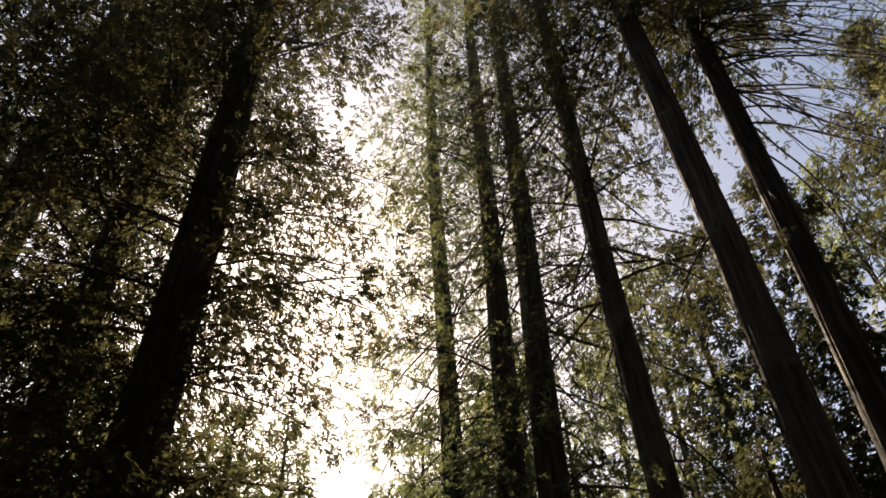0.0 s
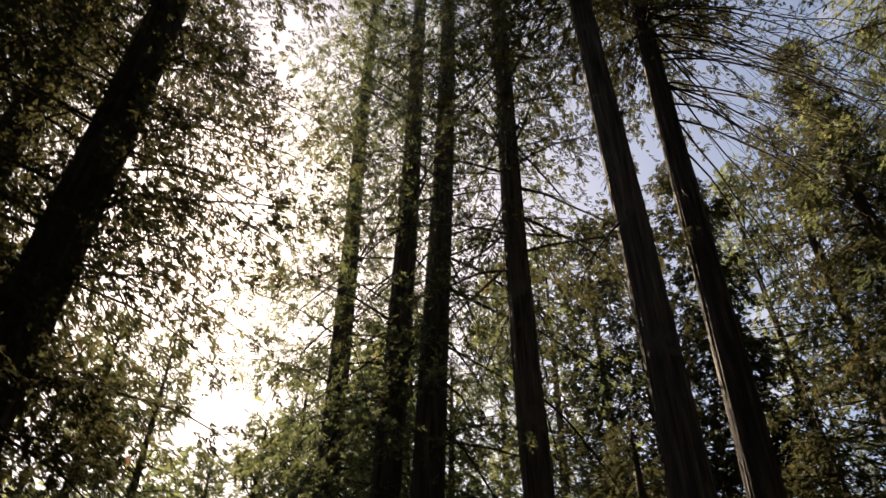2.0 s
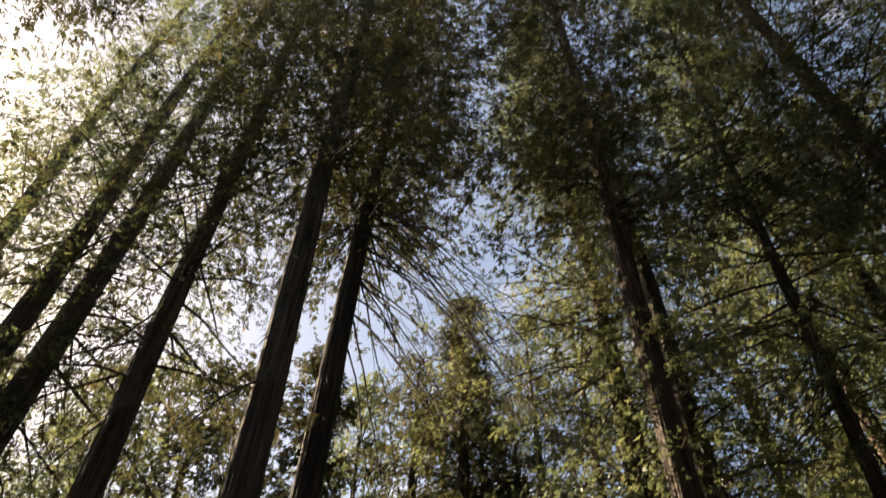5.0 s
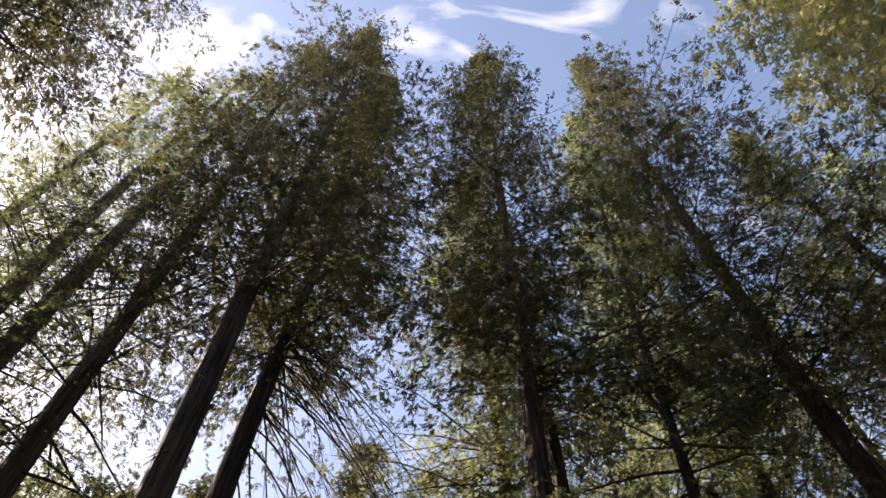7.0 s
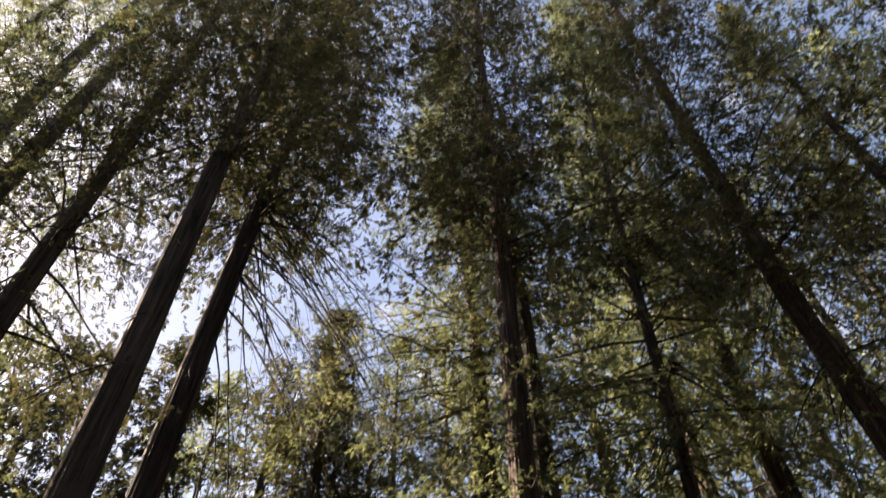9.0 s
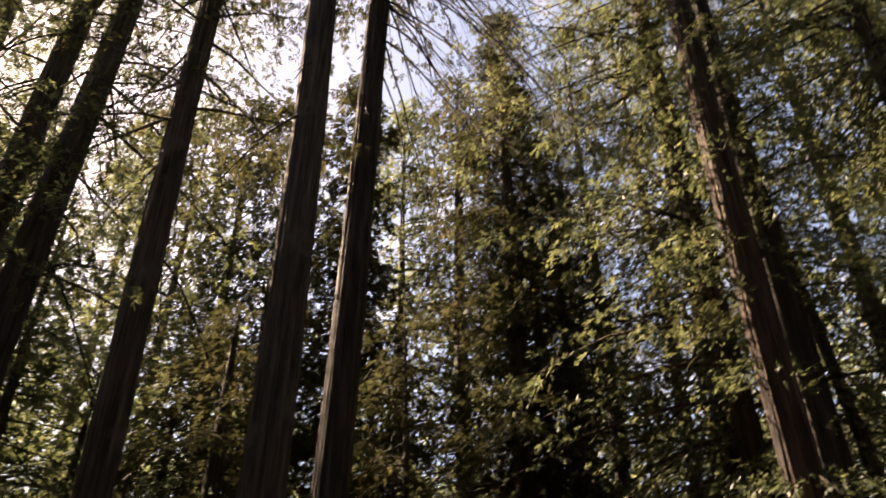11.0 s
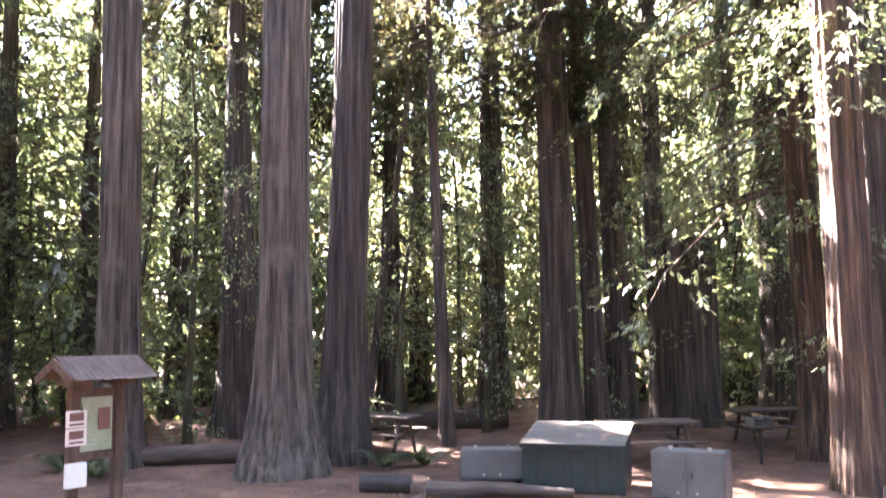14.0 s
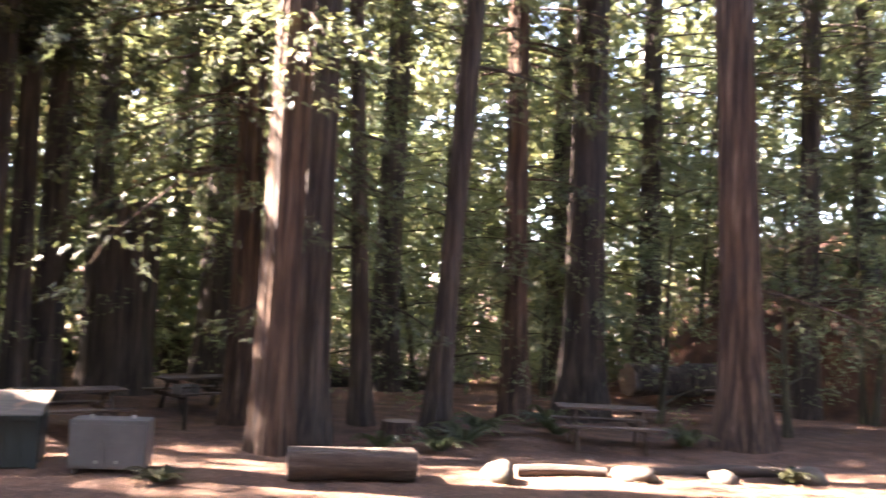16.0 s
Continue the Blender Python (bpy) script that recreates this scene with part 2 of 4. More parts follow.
def leaflets(rs, P, D, length, width, size_var=0.5):
    """Single pointed leaves at the places P, about along D."""
    n = len(P)
    D = D + rs.randn(n, 3) * 0.6
    D /= np.linalg.norm(D, axis=1)[:, None] + 1e-9
    S = np.cross(D, np.array([0, 0, 1.0]) + rs.randn(n, 3) * 0.8)
    S /= np.linalg.norm(S, axis=1)[:, None] + 1e-9
    L = (length * (1 - size_var / 2 + size_var * rs.rand(n)))[:, None]
    W = L * width
    v = np.stack([P, P + D * L * 0.45 + S * W, P + D * L, P + D * L * 0.45 - S * W], 1).reshape(-1, 3)
    return v, np.arange(n * 4).reshape(-1, 4)


def sprays(rs, P, D, length, width, each=4):
    """Feathery sprays: at each place P a row of pointed blades to both sides of the direction D."""
    n = len(P)
    D = D + rs.randn(n, 3) * 0.22
    D /= np.linalg.norm(D, axis=1)[:, None] + 1e-9
    S = np.cross(D, np.array([0, 0, 1.0]) + rs.randn(n, 3) * 0.35)
    S /= np.linalg.norm(S, axis=1)[:, None] + 1e-9
    L = length * (0.6 + 0.8 * rs.rand(n))
    out = []
    for i in range(each):
        last = i == each - 1
        u = (i + 0.6) / each
        sg = 0.0 if last else (1.0 if i % 2 else -1.0)
        b = D * 0.75 + sg * S * (0.75 - 0.3 * u) + rs.randn(n, 3) * 0.12
        b[:, 2] -= 0.12
        b /= np.linalg.norm(b, axis=1)[:, None] + 1e-9
        o = P + D * (L * u * 0.7)[:, None]
        t = np.cross(b, np.cross(D, S))
        t /= np.linalg.norm(t, axis=1)[:, None] + 1e-9
        l = (L * (0.5 - 0.2 * u) * (0.75 + 0.5 * rs.rand(n)))[:, None]
        out.append(np.stack([o - t * width * 1.22, o + t * width * 1.22, o + b * l], 1))
    v = np.stack(out, 1).reshape(-1, 3)
    return v, np.arange(len(v)).reshape(-1, 3)


def joined(items):
    """One pair of arrays out of many (corners, faces)."""
    vs, fs, o = [], [], 0
    for v, f in items:
        vs.append(v)
        fs.append(f + o)
        o += len(v)
    return np.concatenate(vs), np.concatenate(fs)


# ---- ground ----
def build_ground():
    rr = np.concatenate([np.linspace(0.0, 30, 70), 30 * (3000 / 30) ** np.linspace(0.03, 1, 30)])
    th = np.linspace(0, 2 * np.pi, 260, endpoint=False)
    x, y = rr[:, None] * np.sin(th), rr[:, None] * np.cos(th)
    v = np.stack([x, y, ground_z(x, y)], -1).reshape(-1, 3)
    i = np.arange(len(rr) - 1)[:, None] * len(th)
    j = np.arange(len(th))[None]
    k = (j + 1) % len(th)
    f = np.stack([i + j, i + k, i + len(th) + k, i + len(th) + j], -1).reshape(-1, 4)[:, ::-1]
    g = fast_mesh("ground", v, f, GROUND, smooth=True)
    tagged(g, "bare reddish-brown forest floor of dry needle litter", "ground", kind="structure")


build_ground()


# ---- trees ----
def limb_path(rs, p, az, length, rise, sag, n=6):
    s = np.linspace(0, 1, n)
    w = np.cumsum(rs.randn(n) * 0.06) * length * 0.3
    x = p[0] + np.sin(az) * length * s + np.cos(az) * w
    y = p[1] + np.cos(az) * length * s - np.sin(az) * w
    z = p[2] + length * (rise * s - sag * s * s)
    return np.stack([x, y, z], 1)


def redwood(name, label, az, d, dia, H, base, R, az_top=None, el_top=40.0, nb=80, per=60, flare=0.7, bark=None, leaves=None, seed=1,
            dead=0, dead_z=(0, 0), dead_az=(0, 360), dead_len=1.0, blade=(0.34, 0.024), droop=0.35, low=0, top=0.3, group="old tall redwoods of the grove",
            parts=True, limb_r=0.036, sides=36, twigs=9, skirt=0.6, swell=2.5, side_az=None, side_pull=0.0, straight=999.0, crowd=1.1):
    """A tall conifer: a fluted, flared trunk, limbs with side twigs and a crown of sprays. base: height of the lowest full limbs; R: longest limb."""
    rs = np.random.RandomState(seed)
    p0 = polar(az, d)
    z_ref = EYE + d * math.tan(radians(el_top))
    lean = (polar(az if az_top is None else az_top, d) - p0) / z_ref
    t = thing(name, pose(p0[0], p0[1], float(ground_z(*p0))), label, "tree", group)
    r1 = dia / 2

    def centre(z):
        z = np.asarray(z, float)
        zl = np.minimum(z, straight)
        return np.stack([lean[0] * zl + 0.05 * np.sin(z * 0.21 + seed), lean[1] * zl + 0.05 * np.cos(z * 0.17 + seed), z], -1)

    zz = np.concatenate([np.linspace(-0.3, 4, 18), np.linspace(4.4, 20, 28), np.linspace(21, H, 16)]) if parts else np.concatenate([np.linspace(-0.3, 3, 6), np.linspace(5, H, 12)])
    zc = np.maximum(zz, 0)
    rad = np.maximum(r1 * (1 - 0.93 * (zc / H) ** 1.5) + flare * r1 * np.exp(-zc / 1.1), 0.015)
    v, f = tube(centre(zz), rad, sides, 0.07, seed)
    fast_mesh("trunk", v, f, bark or BARK, t, True)
    ub = ((np.arange(nb) + rs.rand(nb)) / nb) ** crowd
    zb = base + (H - base) * ub
    if low:
        zb = np.concatenate([zb, 2.5 + rs.rand(low) * (base - 2.5)])
        ub = np.concatenate([ub, np.full(low, 0.05)])
    wood, Ps, Ds = [], [], []
    for i, (z, u) in enumerate(zip(zb, ub)):
        a = rs.rand() * 2 * np.pi
        prof = min(1.0, skirt + u * swell) * (1 - u) ** 0.7 * (1 - top) + top * (1 - u ** 2.6)
        L = R * prof * (0.55 + 0.65 * rs.rand()) * (0.55 if i >= nb else 1) + 0.25
        # lobes in the crown's outline
        L *= 1 + 0.26 * math.sin(2 * a + 0.55 * z + seed) + 0.12 * math.sin(3 * a - 1.3 * z)
        if side_az is not None:
            L *= 1 + side_pull * math.cos(a - radians(side_az))
        rise = 0.2 * u + 0.9 * u ** 5 + 0.12 * rs.randn()
        path = limb_path(rs, centre(z), a, L, rise, droop * (1 - 0.6 * u))
        item = [tube(path[[0, 2, 3, 5]], np.linspace(max(limb_r * (0.4 + L / R) * (1.1 - 0.7 * u), 0.015), 0.006, 4), 3) if parts and z > 24 else tube(path, np.linspace(max(limb_r * (0.4 + L / R) * (1.1 - 0.7 * u), 0.015), 0.006, len(path)), 4 if z < 16 else 3) if parts else tube(path[[0, 3, 5]], [0.04, 0.025, 0.008], 3)]
        la, out = np.array([np.cos(a), -np.sin(a), 0]), np.array([np.sin(a), np.cos(a), 0])
        # side twigs, then sprays along them
        k = twigs
        s = 0.05 + 0.95 * (np.arange(k) + rs.rand(k)) / k
        j = np.clip(s * 5, 0, 4.999)
        j0 = j.astype(int)
        q0 = path[j0] + (path[j0 + 1] - path[j0]) * (j - j0)[:, None]
        sg = np.where(np.arange(k) % 2 == 0, 1.0, -1.0)
        tl = (0.2 + L * 0.42 * (1.12 - s)) * (0.6 + 0.7 * rs.rand(k))
        td = out * 0.75 + sg[:, None] * la * 0.85 + np.stack([0 * s, 0 * s, -0.35 - 0.35 * rs.rand(k)], 1) + rs.randn(k, 3) * 0.12
        td /= np.linalg.norm(td, axis=1)[:, None]
        if parts:
            for q in range(0, k, 5):
                e = q0[q] + td[q] * tl[q]
                item.append(tube(np.stack([q0[q], (q0[q] + e) / 2 + [0, 0, 0.04], e]), [0.012, 0.008, 0.004], 3))
        wood.append(joined(item))
        m = max(int(per * (0.25 + 0.75 * L / R) * (0.7 + 0.6 * rs.rand())), 8)
        w = rs.randint(0, k, m)
        vv = 0.12 + 0.95 * rs.rand(m) ** 0.8
        tufts = 3 if parts else 4
        vv = (np.floor(vv * tufts) + 0.55 + 0.2 * rs.randn(m)) / tufts
        q = q0[w] + td[w] * (tl[w] * vv)[:, None] + rs.randn(m, 3) * (0.04 + 0.2 * blade[0])
        q[:, 2] -= vv ** 2 * tl[w] * 0.18
        Ps.append(q)
        Ds.append(td[w] + rs.randn(m, 3) * 0.55 + np.array([0, 0, -0.2]))
    if parts:
        for v, f in wood:
            fast_mesh("limb", v, f, bark or BARK, t)
    else:
        v, f = joined(wood)
        tagged(fast_mesh("branchwork", v, f, bark or BARK, t), kind="stuff")
    # bare dead limbs
    for i in range(dead):
        z = dead_z[0] + rs.rand() * (dead_z[1] - dead_z[0])
        a = radians(dead_az[0] + rs.rand() * (dead_az[1] - dead_az[0]))
        L = R * (0.5 + 0.6 * rs.rand()) * dead_len
        path = limb_path(rs, centre(z), a, L * 0.62, -0.75 - 0.5 * rs.rand(), 0.35 + 0.5 * rs.rand(), 9)
        items = [tube(path, np.linspace(0.04, 0.01, 9), 5)]
        for j in range(5):
            q = path[2 + rs.randint(6)]
            items.append(tube(limb_path(rs, q, a + rs.randn() * 0.6, L * 0.2, -1.0, 0.8, 5), np.linspace(0.016, 0.005, 5), 3))
        v, f = joined(items)
        fast_mesh("dead_limb", v, f, DEADWOOD, t)
    v, f = sprays(rs, np.concatenate(Ps), np.concatenate(Ds), blade[0], blade[1], 4 if parts else 3 if d > 40 else 4)
    tagged(fast_mesh("crown", v, f, leaves or LEAF_DARK, t), kind="stuff")
    return t


# bearing, distance, stem, height, lowest limbs, reach
# needle colour per tree paints in how sunlit or shaded its crown looks
redwood("redwood_tree", "tall redwood with grey weathered furrowed bark and high crown", -13.6, 15.2, 0.87, 82, 28, 6.4, -14.1, 61, nb=230, per=185, bark=BARK_GREY, seed=11, flare=1.0, dead=3, dead_z=(14, 30), top=0.6, dead_len=0.6, sides=100, blade=(0.285, 0.026), crowd=1.2)
redwood("redwood_tree", "tall dark redwood with long bare drooping dead limbs", -9.9, 16.6, 0.78, 74, 27.5, 4.7, -7.4, 57, nb=190, per=200, seed=12, dead=26, dead_z=(22, 30), dead_az=(20, 160), dead_len=1.9, top=0.5, sides=100, blade=(0.285, 0.026), crowd=1.2)
redwood("redwood_tree", "slender dark redwood behind the notice board", -24.3, 17.5, 0.76, 76, 18, 5.0, -25.0, 56, nb=195, per=130, seed=13, dead=6, dead_z=(9, 26), dead_len=0.8, bark=BARK_GREY, top=0.5, sides=100, blade=(0.29, 0.0225))
redwood("redwood_tree", "slender dark redwood with sparse drooping limbs", -33.2, 20, 0.92, 70, 14, 5.0, -32.2, 49, nb=125, per=110, seed=14, dead=8, dead_z=(14, 28), side_az=60, side_pull=0.3, top=0.5, blade=(0.32, 0.0225), leaves=LEAF_LIT)
redwood("redwood_tree", "slender dark redwood with sparse drooping limbs", -36.3, 21, 0.92, 68, 14, 4.6, -35.6, 51, nb=140, per=115, seed=15, dead=7, dead_z=(14, 28), top=0.5, blade=(0.32, 0.0225), leaves=LEAF_LIT)
redwood("redwood_tree", "thin redwood beside a bright gap in the canopy", -40.2, 24, 0.86, 66, 13, 4.6, -41.2, 55, nb=160, per=110, seed=16, dead=7, dead_z=(12, 26), top=0.4, leaves=LEAF_LIT)
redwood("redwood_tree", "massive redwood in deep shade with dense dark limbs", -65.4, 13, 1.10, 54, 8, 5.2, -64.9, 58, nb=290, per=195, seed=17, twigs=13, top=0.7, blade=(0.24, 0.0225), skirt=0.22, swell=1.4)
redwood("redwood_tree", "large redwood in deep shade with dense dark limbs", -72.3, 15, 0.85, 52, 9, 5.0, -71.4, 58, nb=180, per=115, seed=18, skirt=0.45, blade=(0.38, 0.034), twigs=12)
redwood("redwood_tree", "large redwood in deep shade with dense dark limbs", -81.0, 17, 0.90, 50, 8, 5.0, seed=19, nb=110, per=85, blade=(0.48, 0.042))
redwood("redwood_tree", "dark redwood trunk deep in the grove", -16.8, 22, 0.95, 16, 10, 1.8, -17.0, 29, nb=36, per=60, seed=20)
redwood("redwood_tree", "big redwood with red sunlit furrowed bark", 22.9, 14.0, 0.64, 73, 23, 5.6, 23.8, 60, nb=240, per=200, bark=BARK_RED, seed=21, flare=0.35, top=0.5, sides=100, low=3, blade=(0.27, 0.024), crowd=1.2, skirt=0.7, limb_r=0.026)
redwood("redwood_tree", "redwood stem grown close beside a bigger one", 25.1, 15.3, 0.78, 34, 12, 2.6, 25.2, 30, nb=70, per=95, bark=BARK, seed=22, flare=0.4, sides=100, low=9, leaves=LEAF_LIT, blade=(0.25, 0.02))
redwood("redwood_tree", "red-barked redwood hung with sunny drooping foliage", 21.2, 17.6, 0.58, 54, 5.0, 4.8, 20.1, 40, nb=345, per=215, bark=BARK_RED, leaves=LEAF_LIT, seed=23, droop=0.45, side_az=-80, side_pull=0.15, sides=100, twigs=14, blade=(0.2, 0.017), skirt=0.62, swell=1.7, top=0.5)
redwood("redwood_tree", "slim leaning redwood with a green crown", 34.3, 17.0, 0.42, 57, 16, 4.2, 38.1, 52.5, nb=205, per=150, seed=24, low=4, blade=(0.27, 0.0225), leaves=LEAF_LIT)
redwood("redwood_tree", "leaning red-barked redwood above a campsite", 54.4, 17.8, 0.78, 72, 23, 6.0, 51.0, 50, nb=250, per=215, bark=BARK_RED, seed=25, flare=0.8, dead=10, dead_z=(14, 26), dead_len=0.6, top=0.45, side_az=135, side_pull=0.35, sides=100, low=8, straight=22, blade=(0.27, 0.0225), crowd=1.25, skirt=0.85, limb_r=0.026)
redwood("redwood_tree", "dark twin redwood behind the green bin", 4.8, 19.4, 0.82, 27.5, 8, 2.4, 5.0, 42, nb=200, per=115, bark=BARK, seed=26, flare=0.4, blade=(0.25, 0.02), dead=10, dead_z=(12, 22), dead_len=0.5)
redwood("redwood_tree", "thin dark redwood stem behind the green bin", 7.2, 20.4, 0.50, 24, 8, 2.2, 6.8, 27, nb=80, per=90, seed=27, flare=0.4, blade=(0.27, 0.0225))
redwood("redwood_tree", "dark redwood stem behind the green bin", 8.95, 21.6, 0.66, 21, 13, 1.3, 8.7, 27, nb=26, per=80, seed=28, flare=0.4, blade=(0.27, 0.0225))
redwood("redwood_tree", "thin dark redwood behind a huge stump", 11.6, 25.5, 0.6, 34, 9, 3.4, nb=110, per=90, seed=29, flare=0.3)
redwood("redwood_tree", "thin redwood with a sunlit pale stem", 39.6, 20.2, 0.54, 46, 9, 3.6, 38.8, 21, nb=150, per=120, bark=BARK_RED, leaves=LEAF_LIT, seed=30, low=14, blade=(0.25, 0.02))
redwood("redwood_tree", "stout dark redwood beside a picnic table", 44.0, 20.8, 0.92, 50, 12, 4.2, 43.8, 18, nb=150, per=95, seed=31, low=8, leaves=LEAF_LIT)
redwood("redwood_tree", "thin redwood at the foot of a bank", 57.9, 25, 0.57, 40, 9, 3.6, seed=32, nb=100, per=60)
redwood("redwood_tree", "thin young redwood in shade", 28.9, 17.6, 0.36, 24, 6, 2.6, 27.9, 10, nb=40, per=80, seed=33, low=4, leaves=LEAF_LIT, blade=(0.25, 0.02))
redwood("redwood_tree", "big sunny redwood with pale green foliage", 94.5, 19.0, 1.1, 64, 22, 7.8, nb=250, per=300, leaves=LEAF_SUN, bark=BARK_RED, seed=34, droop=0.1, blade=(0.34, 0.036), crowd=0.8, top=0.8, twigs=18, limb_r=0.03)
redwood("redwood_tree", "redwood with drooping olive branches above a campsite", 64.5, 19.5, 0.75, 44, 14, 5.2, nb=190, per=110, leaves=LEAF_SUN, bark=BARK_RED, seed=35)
redwood("redwood_tree", "slim leaning dark redwood in shade", -2.6, 18.7, 0.3, 14.5, 9, 1.6, -3.9, 25, nb=22, per=50, bark=BARK, seed=36, flare=0.35)
redwood("redwood_tree", "thin leaning young redwood in shade", -8.4, 20.5, 0.24, 14, 9, 1.6, -2.9, 32, nb=20, per=50, seed=37, flare=0.2)


def dead_twig():
    """A pale broken twig that sticks out of a trunk's bark."""
    c = polar(-8.55, 16.15)
    z = EYE + 16.15 * math.tan(radians(45.9))
    t = thing("dead_twig", pose(c[0], c[1], z), "pale dead broken twig caught on dark bark", "twig")
    a = tube([(0.0, 0.0, 0.25), (0.02, -0.08, 0.1), (0.06, -0.1, -0.05), (0.12, -0.1, -0.2)], [0.012, 0.012, 0.01, 0.004], 6)
    b = tube([(0.06, -0.1, -0.05), (0.0, -0.12, -0.12), (-0.04, -0.12, -0.22)], [0.008, 0.007, 0.003], 6)
    fast_mesh("stem", *a, PALEWOOD, t, True)
    fast_mesh("fork", *b, PALEWOOD, t, True)


PALEWOOD = surface("bleached_wood", [(0.1, (0.3, 0.28, 0.25)), (0.6, (0.45, 0.42, 0.39)), (1.0, (0.6, 0.57, 0.53))], scale=8.0, bump=0.2, depth=0.004)
dead_twig()


# ---- trees further back ----
def far_ring():
    rs = np.random.RandomState(77)
    kinds = []
    # stems of the second row: bearing, distance, height
    second = ((-45.5, 30, 21), (-49, 33, 21), (-43, 35, 29), (-54, 31, 25), (-38, 34, 30), (-58, 29, 24), (-31, 26.5, 21.9), (-34.5, 29, 26), (-37, 32, 27), (-26, 27, 16), (-20.5, 28, 17),
              (-15, 29, 32), (-18.5, 32, 35), (-22.5, 36, 38), (-27, 41, 41), (-9, 25.5, 31), (-4.5, 31, 35), (-6.5, 27, 18), (0.5, 27.5, 33), (5.0, 33.5, 42), (9.5, 31, 34),
              (16.5, 30, 40), (19, 26, 32), (30.5, 25, 38), (35, 29, 44), (42, 28, 46), (48, 27, 44), (53, 31, 46), (61, 30, 44), (70, 26, 46), (96, 30, 44), (-88, 21, 46), (-79, 25, 48), (-72, 26, 44))
    for i, (az, d, H) in enumerate(second):
        # bearing picks shaded or sunlit needle colour, so light is painted into these crowns
        thick = -40 < az < -3 and H > 22
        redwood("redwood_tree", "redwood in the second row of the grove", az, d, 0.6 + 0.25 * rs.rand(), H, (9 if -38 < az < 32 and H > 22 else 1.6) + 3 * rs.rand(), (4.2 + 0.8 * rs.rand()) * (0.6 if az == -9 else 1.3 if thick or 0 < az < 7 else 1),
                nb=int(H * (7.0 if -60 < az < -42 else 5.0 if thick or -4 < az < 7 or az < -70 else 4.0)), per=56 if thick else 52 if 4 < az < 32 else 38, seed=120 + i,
                leaves=LEAF_DARK if 0 < az < 32 or az in (-9, -15, -18.5) else LEAF_LIT if -60 < az else LEAF_DARK, parts=False, blade=(0.6, 0.055) if d > 40 else (0.34, 0.035) if 4 < az < 32 else (0.46, 0.046), sides=16, twigs=7, droop=0.5, group="redwoods of the second row")
    for i in range(5):
        kinds.append(redwood("redwood_tree", "distant redwood in a dense stand", -100 + i * 4, 60 + i * 3, 0.6 + 0.1 * rs.rand(), 28 + 2 * i, 1.5 + i * 0.4, 4.2, nb=60, per=19, seed=50 + i,
                             leaves=LEAF_LIT if i % 2 else LEAF_DARK, parts=False, blade=(0.85, 0.1), sides=8, twigs=6, group="redwoods far back"))
    for i in range(20):
        az, d = -98 + 196 * (i + rs.rand()) / 20, 36 + 16 * rs.rand() ** 0.8
        sc = 0.75 + 0.4 * rs.rand()
        if -62 < az < -12:
            sc = 0.6 + 0.15 * rs.rand()
        if -60 < az < -38:
            d = 46 + 20 * rs.rand()
        x, y = polar(az, d)
        o = copy_thing(kinds[rs.randint(5)], pose(x, y, float(ground_z(x, y)), 0, 0, rs.rand() * 360))
        o.scale = (sc, sc, sc)
    # unseen trees added behind the camera to hold off skylight
    shade = redwood("redwood_tree", "unseen dark redwood added behind the view to block skylight", 108, 21, 0.9, 46, 7, 6.0, nb=90, per=22, seed=61, parts=False, blade=(1.5, 0.2), sides=12, twigs=7, group="redwoods across the track")
    for i in range(13):
        az, d = 118 + 138 * (i + rs.rand()) / 13, 15 + 10 * rs.rand()
        x, y = polar(az, d)
        copy_thing(shade, pose(x, y, float(ground_z(x, y)), 0, 0, rs.rand() * 360))


far_ring()


def leafy_belt(name, label, n, az0, az1, d0, d1, low, high, size, mat, seed, power=1.1):
    """Undergrowth and far crowns too dense to tell apart: clumps of leaves in a belt of the wood."""
    rs = np.random.RandomState(seed)
    m = max(n // 60, 1)
    ca, cd = np.radians(az0 + (az1 - az0) * rs.rand(m)), d0 + (d1 - d0) * rs.rand(m)
    tall = low + (high - low) * (0.5 + 0.5 * np.sin(ca * 41 + 2 * np.sin(ca * 13)))
    cz = rs.rand(m) ** power * tall
    k = rs.randint(m, size=n)
    sp = 0.55 + size
    x = cd[k] * np.sin(ca[k]) + rs.randn(n) * sp
    y = cd[k] * np.cos(ca[k]) + rs.randn(n) * sp
    z = np.maximum(ground_z(x, y) + 0.05, ground_z(x, y) + cz[k] + rs.randn(n) * sp * 0.45)
    P = np.stack([x, y, z], 1)
    D = rs.randn(n, 3) + np.array([0, 0, -0.5])
    D /= np.linalg.norm(D, axis=1)[:, None]
    S = np.cross(D, rs.randn(n, 3))
    S /= np.linalg.norm(S, axis=1)[:, None] + 1e-9
    L = (size * (0.6 + 0.8 * rs.rand(n)))[:, None]
    v = np.stack([P - S * L * 0.24, P + S * L * 0.24, P + D * L], 1).reshape(-1, 3)
    tagged(fast_mesh(name, v, np.arange(3 * n).reshape(-1, 3), mat), label, "undergrowth", kind="stuff")


# leaf colour of each belt carries its backlit, sunlit or shaded look
leafy_belt("thicket", "dense dark green undergrowth between distant trunks", 48000, -100, 100, 29, 42, 5, 11, 0.34, LEAF_BROAD, 9)
leafy_belt("thicket", "dense dark conifer undergrowth between distant trunks", 64000, -62, 66, 27, 40, 4, 11, 0.32, LEAF_LIT, 19, 0.8)
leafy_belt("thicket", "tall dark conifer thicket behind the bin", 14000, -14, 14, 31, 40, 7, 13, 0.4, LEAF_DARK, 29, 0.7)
leafy_belt("far_wood", "far dark green forest behind the grove", 44000, -180, 180, 48, 66, 18, 26, 0.95, LEAF_LIT, 10)
